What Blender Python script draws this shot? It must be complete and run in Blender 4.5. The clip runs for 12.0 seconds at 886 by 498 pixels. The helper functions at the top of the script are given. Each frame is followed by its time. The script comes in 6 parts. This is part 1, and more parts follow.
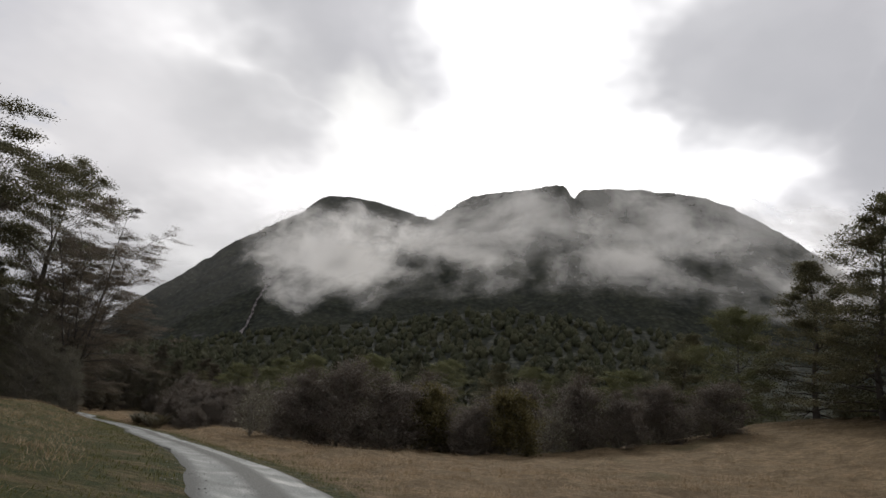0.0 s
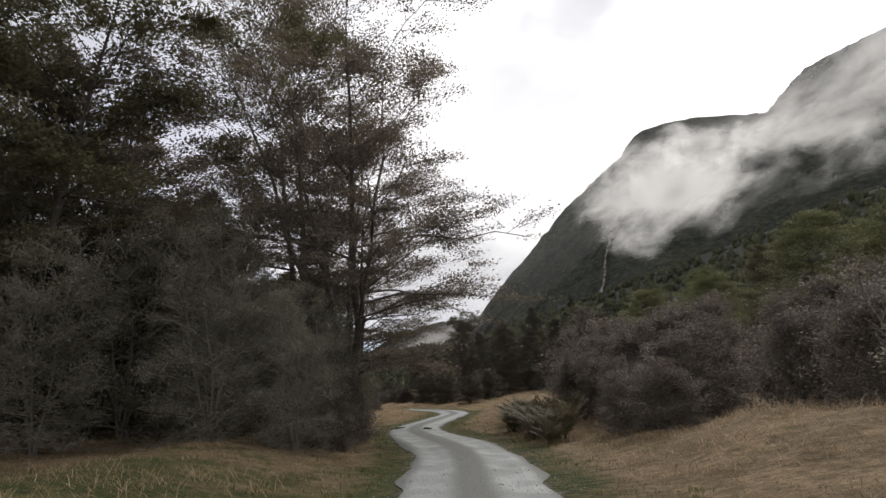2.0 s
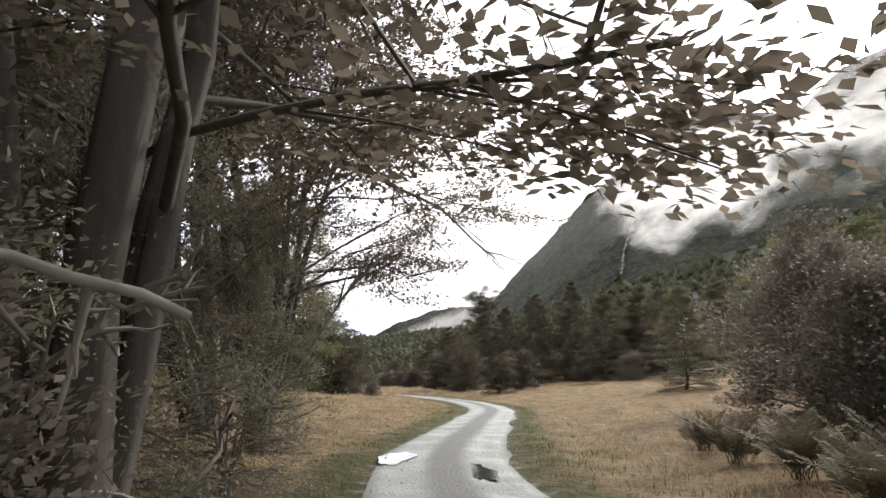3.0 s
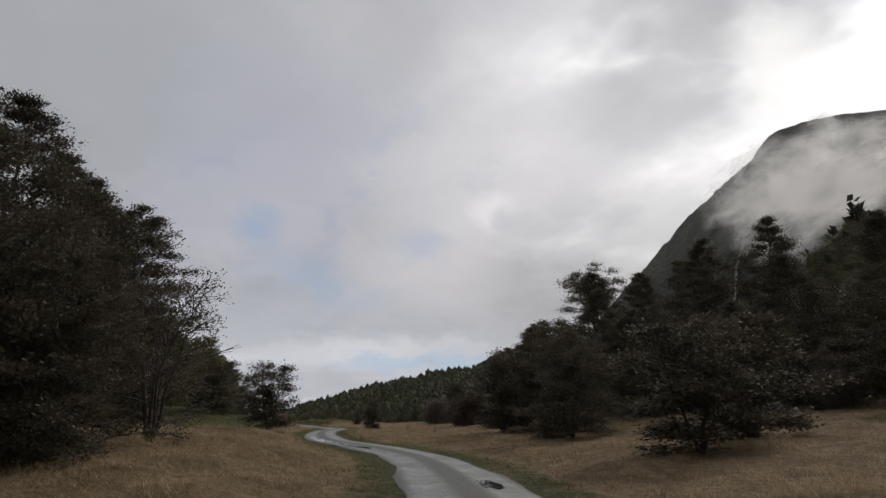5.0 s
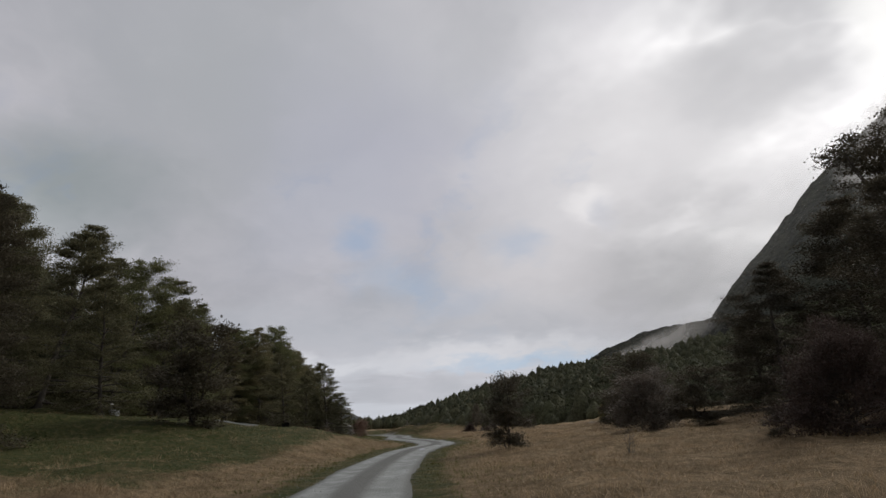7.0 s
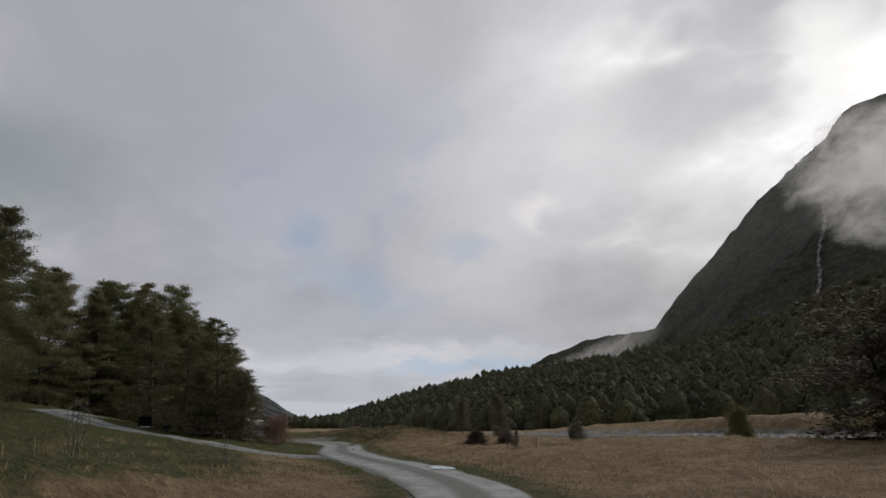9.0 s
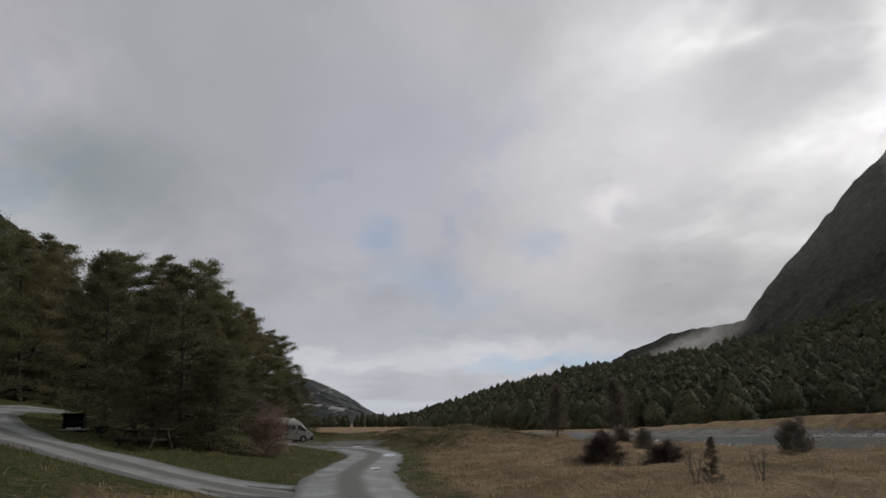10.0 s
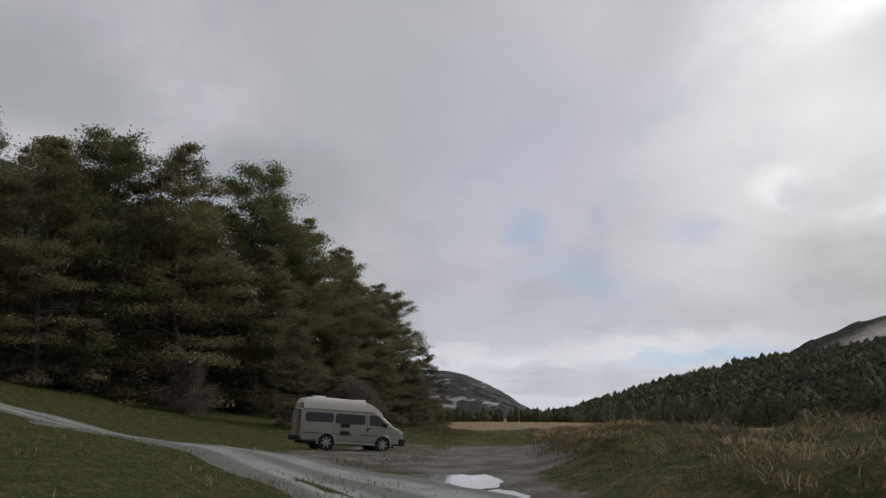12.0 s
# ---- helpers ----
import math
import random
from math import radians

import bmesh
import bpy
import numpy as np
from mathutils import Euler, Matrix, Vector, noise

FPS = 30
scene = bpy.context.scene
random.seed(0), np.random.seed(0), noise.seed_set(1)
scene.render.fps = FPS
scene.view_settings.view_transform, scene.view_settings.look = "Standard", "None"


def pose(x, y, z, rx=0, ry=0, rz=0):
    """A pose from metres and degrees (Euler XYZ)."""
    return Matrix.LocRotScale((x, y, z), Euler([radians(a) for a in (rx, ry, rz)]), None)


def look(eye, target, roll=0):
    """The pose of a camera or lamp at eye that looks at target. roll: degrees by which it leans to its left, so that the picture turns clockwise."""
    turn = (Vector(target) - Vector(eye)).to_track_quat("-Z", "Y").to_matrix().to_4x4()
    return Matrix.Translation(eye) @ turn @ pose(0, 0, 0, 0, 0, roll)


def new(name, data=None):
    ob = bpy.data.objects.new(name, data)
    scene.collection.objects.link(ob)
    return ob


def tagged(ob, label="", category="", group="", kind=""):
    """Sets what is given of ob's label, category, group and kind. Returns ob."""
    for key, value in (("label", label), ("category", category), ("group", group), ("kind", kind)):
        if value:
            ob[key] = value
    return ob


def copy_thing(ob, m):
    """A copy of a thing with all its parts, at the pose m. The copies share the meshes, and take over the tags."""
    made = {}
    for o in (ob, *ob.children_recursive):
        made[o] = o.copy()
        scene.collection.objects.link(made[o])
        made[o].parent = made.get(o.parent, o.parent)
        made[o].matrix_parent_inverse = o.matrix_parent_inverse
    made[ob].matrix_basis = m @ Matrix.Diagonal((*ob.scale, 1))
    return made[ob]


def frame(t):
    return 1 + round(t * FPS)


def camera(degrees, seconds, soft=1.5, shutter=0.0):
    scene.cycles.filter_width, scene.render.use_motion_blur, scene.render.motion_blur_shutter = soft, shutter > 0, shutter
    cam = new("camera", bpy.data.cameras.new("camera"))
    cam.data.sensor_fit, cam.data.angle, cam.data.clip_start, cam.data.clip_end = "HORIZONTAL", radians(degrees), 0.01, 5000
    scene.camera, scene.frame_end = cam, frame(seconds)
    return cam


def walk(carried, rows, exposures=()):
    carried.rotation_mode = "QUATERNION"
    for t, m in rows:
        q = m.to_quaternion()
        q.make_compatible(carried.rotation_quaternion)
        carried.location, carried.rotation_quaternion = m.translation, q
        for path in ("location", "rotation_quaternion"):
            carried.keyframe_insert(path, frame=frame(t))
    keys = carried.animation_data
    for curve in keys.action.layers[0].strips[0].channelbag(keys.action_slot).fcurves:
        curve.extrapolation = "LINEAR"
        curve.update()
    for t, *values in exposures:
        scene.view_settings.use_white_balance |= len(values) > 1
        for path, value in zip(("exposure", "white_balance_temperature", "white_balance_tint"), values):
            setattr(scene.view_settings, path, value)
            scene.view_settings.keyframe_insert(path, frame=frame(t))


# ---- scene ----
cam = camera(66.5, 12.0)
PATH = [
    (0, (11.325, 4.609, 0.879), (10.156, 14.079, 3.869), 8.91),
    (0.5, (9.638, 12.985, 1.076), (7.517, 22.256, 4.166), 6.92),
    (1, (5.322, 22.855, 1.397), (1.376, 31.604, 4.209), 0.78),
    (1.5, (-1.010, 33.474, 1.592), (-6.474, 41.436, 4.191), -3.34),
    (2, (-8.198, 43.158, 1.565), (-13.847, 51.130, 3.700), -2.97),
    (2.5, (-15.284, 52.312, 1.517), (-20.867, 60.388, 3.414), 0.03),
    (3.5, (-31.300, 72.000, 1.540), (-37.500, 79.700, 3.700), 0.30),
    (4.5, (-44.266, 94.987, 1.553), (-50.734, 102.178, 4.095), 0.51),
    (5, (-53.325, 104.500, 1.503), (-60.158, 111.393, 3.912), -0.20),
    (5.5, (-62.853, 113.628, 1.457), (-70.069, 120.118, 3.867), 1.11),
    (6, (-71.571, 120.204, 1.443), (-78.964, 126.497, 3.838), 1.60),
    (6.5, (-78.966, 125.792, 1.480), (-86.731, 131.597, 3.927), -2.03),
    (8.5, (-107.813, 142.428, 1.551), (-115.480, 148.353, 4.024), -4.51),
    (9, (-114.672, 147.903, 1.601), (-121.952, 154.298, 4.070), -0.94),
    (9.5, (-121.337, 153.896, 1.609), (-128.637, 160.269, 4.076), 0.91),
    (10, (-128.935, 159.834, 1.565), (-136.889, 165.373, 4.025), -1.23),
    (10.5, (-136.646, 164.181, 1.435), (-145.298, 168.623, 3.760), -4.14),
    (11, (-144.331, 168.058, 1.292), (-152.975, 172.581, 3.485), -5.66),
    (11.5, (-150.960, 172.088, 1.299), (-159.572, 176.681, 3.475), -3.10),
    (12, (-157.819, 175.566, 1.281), (-166.810, 179.211, 3.708), -0.60),
]
walk(cam, [(t, look(eye, target, roll)) for t, eye, target, roll in PATH],
     exposures=[(0.0, 0.05), (0.5, -0.1), (1.0, -0.18), (1.5, 0.0), (2.0, 0.65), (2.5, 1.85), (2.8, 1.85), (3.6, 0.5), (4.3, -0.10), (6.0, -0.08), (6.5, -0.02), (8.5, -0.15), (10.5, -0.15), (11.2, 0.0), (12.0, 0.08)])

# ---- world, sun, exposure ----
SUN_AZ, SUN_EL = -6.0, 38.0
sun_way = Vector((math.sin(radians(SUN_AZ)) * math.cos(radians(SUN_EL)), math.cos(radians(SUN_AZ)) * math.cos(radians(SUN_EL)), math.sin(radians(SUN_EL))))


class Nodes:
    """Short way to write node trees."""

    def __init__(self, tree):
        self.tree = tree
        tree.nodes.clear()

    def add(self, kind, ins=None, operation=None, clamp=False, rgba=False, blend=None, soft=False, attr=None):
        n = self.tree.nodes.new(kind)
        if operation:
            n.operation = operation
        if clamp:
            n.use_clamp = True
        if rgba:
            n.data_type = "RGBA"
        if blend:
            n.blend_type = blend
        if soft:
            n.interpolation_type = "SMOOTHSTEP"
        if attr:
            n.attribute_name = attr
        for k, v in (ins or {}).items():
            if isinstance(v, bpy.types.NodeSocket):
                self.tree.links.new(v, n.inputs[k])
            else:
                n.inputs[k].default_value = v
        return n

    def math(self, op, a, b=0.0, c=0.0, clamp=False):
        return self.add("ShaderNodeMath", {0: a, 1: b, 2: c}, operation=op, clamp=clamp).outputs[0]

    def mix(self, f, a, b, blend="MIX"):
        return self.add("ShaderNodeMix", {0: f, 6: a, 7: b}, rgba=True, blend=blend).outputs[2]

    def span(self, v, a, b, c=0.0, d=1.0):
        return self.add("ShaderNodeMapRange", {0: v, 1: a, 2: b, 3: c, 4: d}, soft=True).outputs[0]

    def noise(self, vec, scale, detail=4.0, rough=0.55, out=0):
        return self.add("ShaderNodeTexNoise", {"Vector": vec, "Scale": scale, "Detail": detail, "Roughness": rough}).outputs[out]


def toward(az, el):
    a, e = radians(az), radians(el)
    return (math.sin(a) * math.cos(e), math.cos(a) * math.cos(e), math.sin(e))


def make_world():
    w = bpy.data.worlds.new("overcast_sky")
    scene.world = w
    w.use_nodes = True
    n = Nodes(w.node_tree)
    way = n.add("ShaderNodeTexCoord").outputs["Generated"]
    up = n.add("ShaderNodeSeparateXYZ", {0: way}).outputs[2]
    # cloud deck: the direction laid on a flat ceiling, stretched towards the horizon
    high = n.math("ADD", n.math("MAXIMUM", up, 0.0), 0.30)
    flat = n.add("ShaderNodeVectorMath", {0: way, 1: n.add("ShaderNodeCombineXYZ", {0: high, 1: high, 2: high}).outputs[0]}, operation="DIVIDE").outputs[0]
    flat = n.add("ShaderNodeMapping", {0: flat, 1: (3.1, 1.7, 0.4), 3: (1.0, 1.0, 0.35)}).outputs[0]
    warp = n.noise(flat, 2.6, 4.0, 0.55, 1)
    bent = n.add("ShaderNodeVectorMath", {0: way, 1: n.add("ShaderNodeVectorMath", {0: n.add("ShaderNodeVectorMath", {0: warp, 1: (0.5, 0.5, 0.5)}, operation="SUBTRACT").outputs[0], "Scale": 0.34}, operation="SCALE").outputs[0]}, operation="ADD").outputs[0]
    big = n.noise(flat, 1.7, 3.0, 0.5)
    fine = n.noise(bent, 5.2, 7.0, 0.55)
    dense = n.math("ADD", n.math("MULTIPLY", big, 0.6), n.math("MULTIPLY", fine, 0.4))
    tex = n.add("ShaderNodeTexSky")
    tex.sky_type, tex.sun_disc, tex.sun_elevation, tex.sun_rotation = "NISHITA", False, radians(SUN_EL), radians(SUN_AZ)
    blue = n.mix(1.0, tex.outputs[0], (0.072, 0.078, 0.086, 1), "MULTIPLY")
    thick = n.span(dense, 0.36, 0.62)
    cloud = n.mix(thick, (0.53, 0.52, 0.56, 1), (0.395, 0.40, 0.437, 1))

    def bank(az, el, wide, soft=0.5):
        """A cloud bank or a break in the deck round one direction, its rim torn by the noise."""
        c = n.add("ShaderNodeVectorMath", {0: bent, 1: toward(az, el)}, operation="DISTANCE").outputs["Value"]
        r = math.radians(wide)
        return n.span(c, r * (1 + soft), r * (1 - soft))

    # single clouds, thin bright places and breaks, by bearing and height above the horizon
    soft = n.add("ShaderNodeVectorMath", {0: n.add("ShaderNodeVectorMath", {0: n.noise(bent, 6.0, 3.0, 0.5, 1), 1: (0.5, 0.5, 0.5)}, operation="SUBTRACT").outputs[0], "Scale": 0.13}, operation="SCALE").outputs[0]
    torn = n.add("ShaderNodeVectorMath", {0: n.add("ShaderNodeVectorMath", {0: way, 1: soft}, operation="ADD").outputs[0]}, operation="NORMALIZE").outputs[0]
    axes = n.add("ShaderNodeSeparateXYZ", {0: torn}).outputs
    bearing = n.math("MULTIPLY", n.math("ARCTAN2", axes[0], axes[1]), 180 / math.pi)
    above = n.math("MULTIPLY", n.math("ARCSINE", axes[2]), 180 / math.pi)

    def patch(az, el, wide, tall, rim, most):
        u, v = n.math("DIVIDE", n.math("SUBTRACT", bearing, az), wide), n.math("DIVIDE", n.math("SUBTRACT", above, el), tall)
        r = n.math("SQRT", n.math("ADD", n.math("MULTIPLY", u, u), n.math("MULTIPLY", v, v)))
        return n.math("MULTIPLY", n.span(r, 1 + rim, 1 - rim), most)

    for az, el, wide, tall, rim, most, tone in [
            (-70, 28, 13, 9, 0.8, 0.55, (0.40, 0.42, 0.44)), (-57, 24, 11, 8, 0.8, 0.65, (0.41, 0.42, 0.50)), (-64, 17, 6, 5, 0.9, 0.4, (0.43, 0.45, 0.53)), (-52, 31, 10, 5, 0.9, 0.4, (0.55, 0.55, 0.56)),
            (-33, 21, 12, 9, 0.8, 0.85, (0.70, 0.685, 0.70)), (-43, 16, 8, 7, 0.9, 0.6, (0.64, 0.625, 0.645)), (-46, 11, 8, 3, 0.9, 0.5, (0.60, 0.58, 0.60)), (-27, 15, 6, 5, 0.9, 0.5, (0.62, 0.61, 0.62)),
            (-33, 10.5, 8, 4.5, 0.9, 0.75, (0.30, 0.30, 0.315)), (-28, 28, 6, 5, 0.9, 0.45, (0.40, 0.40, 0.41)), (-20, 23, 7, 5, 0.9, 0.4, (0.47, 0.465, 0.475)), (-84, 19, 7, 3.5, 0.8, 0.7, (0.25, 0.29, 0.30)), (-101, 24, 8, 4, 0.8, 0.6, (0.28, 0.31, 0.32)), (-90, 13, 8, 4, 0.9, 0.5, (0.56, 0.60, 0.61)),
            (-60.6, 14.6, 1.7, 1.2, 0.9, 0.65, (0.30, 0.40, 0.56)), (-57, 11.6, 3.4, 1.5, 0.9, 0.5, (0.34, 0.44, 0.58)), (-47.5, 14.2, 1.8, 1.4, 0.9, 0.5, (0.36, 0.44, 0.57)), (-52, 10.0, 3.0, 1.0, 0.9, 0.35, (0.36, 0.44, 0.57)),
            (-40.6, 16.9, 2.0, 1.2, 0.9, 0.7, (0.80, 0.78, 0.79)), (-39.4, 16.0, 1.2, 0.8, 0.9, 0.45, (0.45, 0.47, 0.54)), (-62, 7.5, 16, 2.4, 0.9, 0.5, (0.42, 0.45, 0.50))]:
        cloud = n.mix(patch(az, el, wide, tall, rim, most), cloud, (*tone, 1))
    # the sun's light behind the deck
    near = n.math("MAXIMUM", n.add("ShaderNodeVectorMath", {0: bent, 1: toward(SUN_AZ + 6, SUN_EL - 9)}, operation="DOT_PRODUCT").outputs["Value"], 0.0)
    glow = n.math("ADD", n.math("MULTIPLY", n.math("POWER", near, 14.0), 0.75), n.math("MULTIPLY", n.math("POWER", near, 3.0), 0.05))
    veil = n.math("MAXIMUM", n.math("MULTIPLY", bank(-20, 33, 9.5, 0.45), 0.86), n.math("MULTIPLY", bank(20, 34, 9.0, 0.45), 0.9))
    veil = n.math("MAXIMUM", veil, n.math("MULTIPLY", bank(-27, 25, 5.5, 0.7), 0.7))
    veil = n.math("MAXIMUM", veil, n.math("MULTIPLY", bank(30, 27, 9, 0.5), 0.9))
    veil = n.math("MAXIMUM", veil, n.math("MULTIPLY", bank(-1, 50, 12, 0.6), 0.8))
    glow = n.math("MULTIPLY", glow, n.math("SUBTRACT", 1.0, veil))
    cloud = n.mix(n.math("MULTIPLY", veil, 0.55), cloud, (0.50, 0.50, 0.525, 1))
    cloud = n.mix(glow, cloud, (1.7, 1.67, 1.63, 1), "ADD")
    # small breaks with blue behind
    gap = n.span(n.noise(bent, 6.0, 5.0, 0.55), 0.56, 0.74, 0.0, 0.30)
    gap = n.math("MULTIPLY", gap, n.span(n.math("ABSOLUTE", n.math("SUBTRACT", up, 0.27)), 0.26, 0.06))
    col = n.mix(gap, cloud, n.mix(0.5, blue, (0.36, 0.42, 0.55, 1)))
    # pale strips of clearer air low over the valley
    low = n.math("MULTIPLY", n.span(up, 0.15, 0.03), n.span(n.noise(n.add("ShaderNodeMapping", {0: way, 3: (1.5, 1.5, 17.0)}).outputs[0], 2.2, 4.0), 0.42, 0.6))
    col = n.mix(n.math("ADD", n.math("MULTIPLY", low, 0.35), n.math("MULTIPLY", n.span(up, 0.16, 0.02), 0.30)), col, (0.66, 0.69, 0.75, 1))
    for az, el, wide, tall, rim, most, tone in [(-50, 5.5, 8, 0.9, 0.95, 0.6, (0.74, 0.74, 0.77)), (-63, 4.4, 7, 0.6, 0.9, 0.6, (0.70, 0.71, 0.75)), (-46, 4.4, 6, 0.6, 0.9, 0.6, (0.42, 0.56, 0.72)), (-15, 26, 4, 3.6, 0.8, 0.8, (1.1, 1.09, 1.07))]:
        col = n.mix(patch(az, el, wide, tall, rim, most), col, (*tone, 1))
    bg = n.add("ShaderNodeBackground", {0: col, 1: 1.0})
    n.add("ShaderNodeOutputWorld", {0: bg.outputs[0]})
    return w


make_world()
sun = new("sun", bpy.data.lights.new("sun", "SUN"))
sun.data.energy, sun.data.angle, sun.data.color = 1.5, radians(14), (1.0, 0.95, 0.88)
sun.matrix_basis = look((0, 0, 60), Vector((0, 0, 60)) - sun_way)


# ---- materials ----
def material(name):
    m = bpy.data.materials.new(name)
    m.use_nodes = True
    return m, Nodes(m.node_tree)


def finish(n, color, rough=0.8, bump=None, strength=0.3, dist=0.02, metal=0.0, spec=0.3, **more):
    ins = {"Base Color": color, "Roughness": rough, "Metallic": metal, "Specular IOR Level": spec}
    if bump is not None:
        ins["Normal"] = n.add("ShaderNodeBump", {"Strength": strength, "Distance": dist, "Height": bump}).outputs[0]
    ins.update(more)
    p = n.add("ShaderNodeBsdfPrincipled", ins)
    n.add("ShaderNodeOutputMaterial", {0: p.outputs[0]})
    return p


def leaf_material(name, a, b, c, through_part=0.3, grain=0.35):
    """Leaves: three greens or browns, varied leaf by leaf and over the crown."""
    m, n = material(name)
    pos = n.add("ShaderNodeNewGeometry")
    rand = pos.outputs["Random Per Island"]
    one = n.add("ShaderNodeObjectInfo").outputs["Random"]
    patch = n.noise(pos.outputs["Position"], grain, 3.0)
    col = n.mix(n.span(patch, 0.35, 0.65), (*a, 1), (*b, 1))
    col = n.mix(n.math("MULTIPLY", n.math("POWER", rand, 3.0), 0.8), col, (*c, 1))
    col = n.mix(n.math("MULTIPLY", one, 0.35), col, (*b, 1))
    d = n.add("ShaderNodeBsdfPrincipled", {"Base Color": col, "Roughness": 0.7, "Specular IOR Level": 0.10})
    t = n.add("ShaderNodeBsdfTranslucent", {0: col})
    x = n.add("ShaderNodeMixShader", {0: through_part, 1: d.outputs[0], 2: t.outputs[0]})
    n.add("ShaderNodeOutputMaterial", {0: x.outputs[0]})
    return m


def bark_material(name, a, b):
    m, n = material(name)
    pos = n.add("ShaderNodeTexCoord").outputs["Object"]
    v = n.noise(n.add("ShaderNodeMapping", {0: pos, 3: (9, 9, 1.6)}).outputs[0], 1.5, 6.0)
    lichen = n.noise(pos, 3.0, 4.0)
    col = n.mix(v, (*a, 1), (*b, 1))
    col = n.mix(n.span(lichen, 0.58, 0.72, 0, 0.5), col, (0.24, 0.25, 0.21, 1))
    finish(n, col, 0.9, v, 0.6, 0.03)
    return m


M_BEECH = leaf_material("beech_leaves", (0.090, 0.092, 0.055), (0.150, 0.144, 0.083), (0.288, 0.256, 0.156))
# olive beech tones, lightened in the colour for trees standing in brighter light
M_BEECH_LIT = leaf_material("lit_olive_leaves", (0.135, 0.130, 0.073), (0.218, 0.198, 0.112), (0.37, 0.315, 0.185), 0.33)
M_BEECH_RED = leaf_material("bronzed_leaves", (0.105, 0.092, 0.070), (0.160, 0.134, 0.104), (0.26, 0.215, 0.17), 0.5)
# dusky tones, darkened further in the colour for trees against the light
M_BEECH_SHADED = leaf_material("shaded_dusky_leaves", (0.066, 0.060, 0.043), (0.102, 0.090, 0.062), (0.195, 0.167, 0.124), 0.22)
M_GREEN = leaf_material("green_leaves", (0.100, 0.112, 0.058), (0.170, 0.176, 0.086), (0.28, 0.27, 0.135))
M_SHRUB = leaf_material("shrub_leaves", (0.125, 0.104, 0.085), (0.185, 0.160, 0.134), (0.25, 0.225, 0.19), 0.25, 0.8)
M_SHRUB_YEL = leaf_material("yellowish_leaves", (0.090, 0.083, 0.038), (0.165, 0.143, 0.068), (0.300, 0.255, 0.120), 0.25, 0.8)
M_PALE = leaf_material("pale_lichen_leaves", (0.15, 0.145, 0.105), (0.27, 0.255, 0.185), (0.45, 0.42, 0.33), 0.2, 1.2)
M_REDBUSH = leaf_material("russet_twigs", (0.20, 0.135, 0.10), (0.29, 0.20, 0.155), (0.40, 0.30, 0.25), 0.25, 1.0)
M_DOME = leaf_material("dusky_red_twigs", (0.060, 0.044, 0.037), (0.095, 0.070, 0.060), (0.15, 0.115, 0.10), 0.2, 1.0)
M_BRUSH = leaf_material("brush_leaves", (0.150, 0.145, 0.105), (0.235, 0.222, 0.165), (0.36, 0.34, 0.27), 0.35, 0.9)
M_FERN = leaf_material("fern_fronds", (0.07, 0.065, 0.038), (0.115, 0.10, 0.06), (0.19, 0.16, 0.11), 0.25, 1.5)


def canopy_material():
    """Tree crowns far off: each its own green or brown, with painted shade between the leaf masses."""
    m, n = material("forest_canopy")
    geo = n.add("ShaderNodeNewGeometry")
    pos, one = geo.outputs["Position"], geo.outputs["Random Per Island"]
    col = n.mix(n.span(n.noise(pos, 0.02, 3.0), 0.35, 0.65), (0.056, 0.062, 0.038, 1), (0.090, 0.096, 0.052, 1))
    col = n.mix(n.math("MULTIPLY", n.math("POWER", one, 2.0), 0.6), col, (0.125, 0.118, 0.066, 1))
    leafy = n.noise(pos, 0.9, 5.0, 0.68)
    # near-black hollows between leaf masses: shade put into the colour
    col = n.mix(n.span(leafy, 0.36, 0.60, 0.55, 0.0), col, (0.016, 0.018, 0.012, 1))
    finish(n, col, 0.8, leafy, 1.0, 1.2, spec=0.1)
    return m


M_FOREST = canopy_material()
M_GRASS = leaf_material("dry_grass", (0.15, 0.108, 0.06), (0.385, 0.282, 0.168), (0.56, 0.44, 0.29), 0.3, 0.6)
M_GRASS_BANK = leaf_material("bleached_grass", (0.036, 0.040, 0.015), (0.080, 0.060, 0.030), (0.25, 0.185, 0.10), 0.2, 0.9)
M_GRASS_GREEN = leaf_material("green_grass", (0.075, 0.085, 0.025), (0.13, 0.13, 0.045), (0.26, 0.22, 0.09), 0.3, 0.5)
M_BARK = bark_material("dark_bark", (0.045, 0.040, 0.035), (0.12, 0.105, 0.09))
M_REDTWIG = bark_material("russet_bark", (0.21, 0.135, 0.105), (0.36, 0.25, 0.205))
M_BARK_PALE = bark_material("pale_bark", (0.10, 0.09, 0.075), (0.26, 0.24, 0.20))


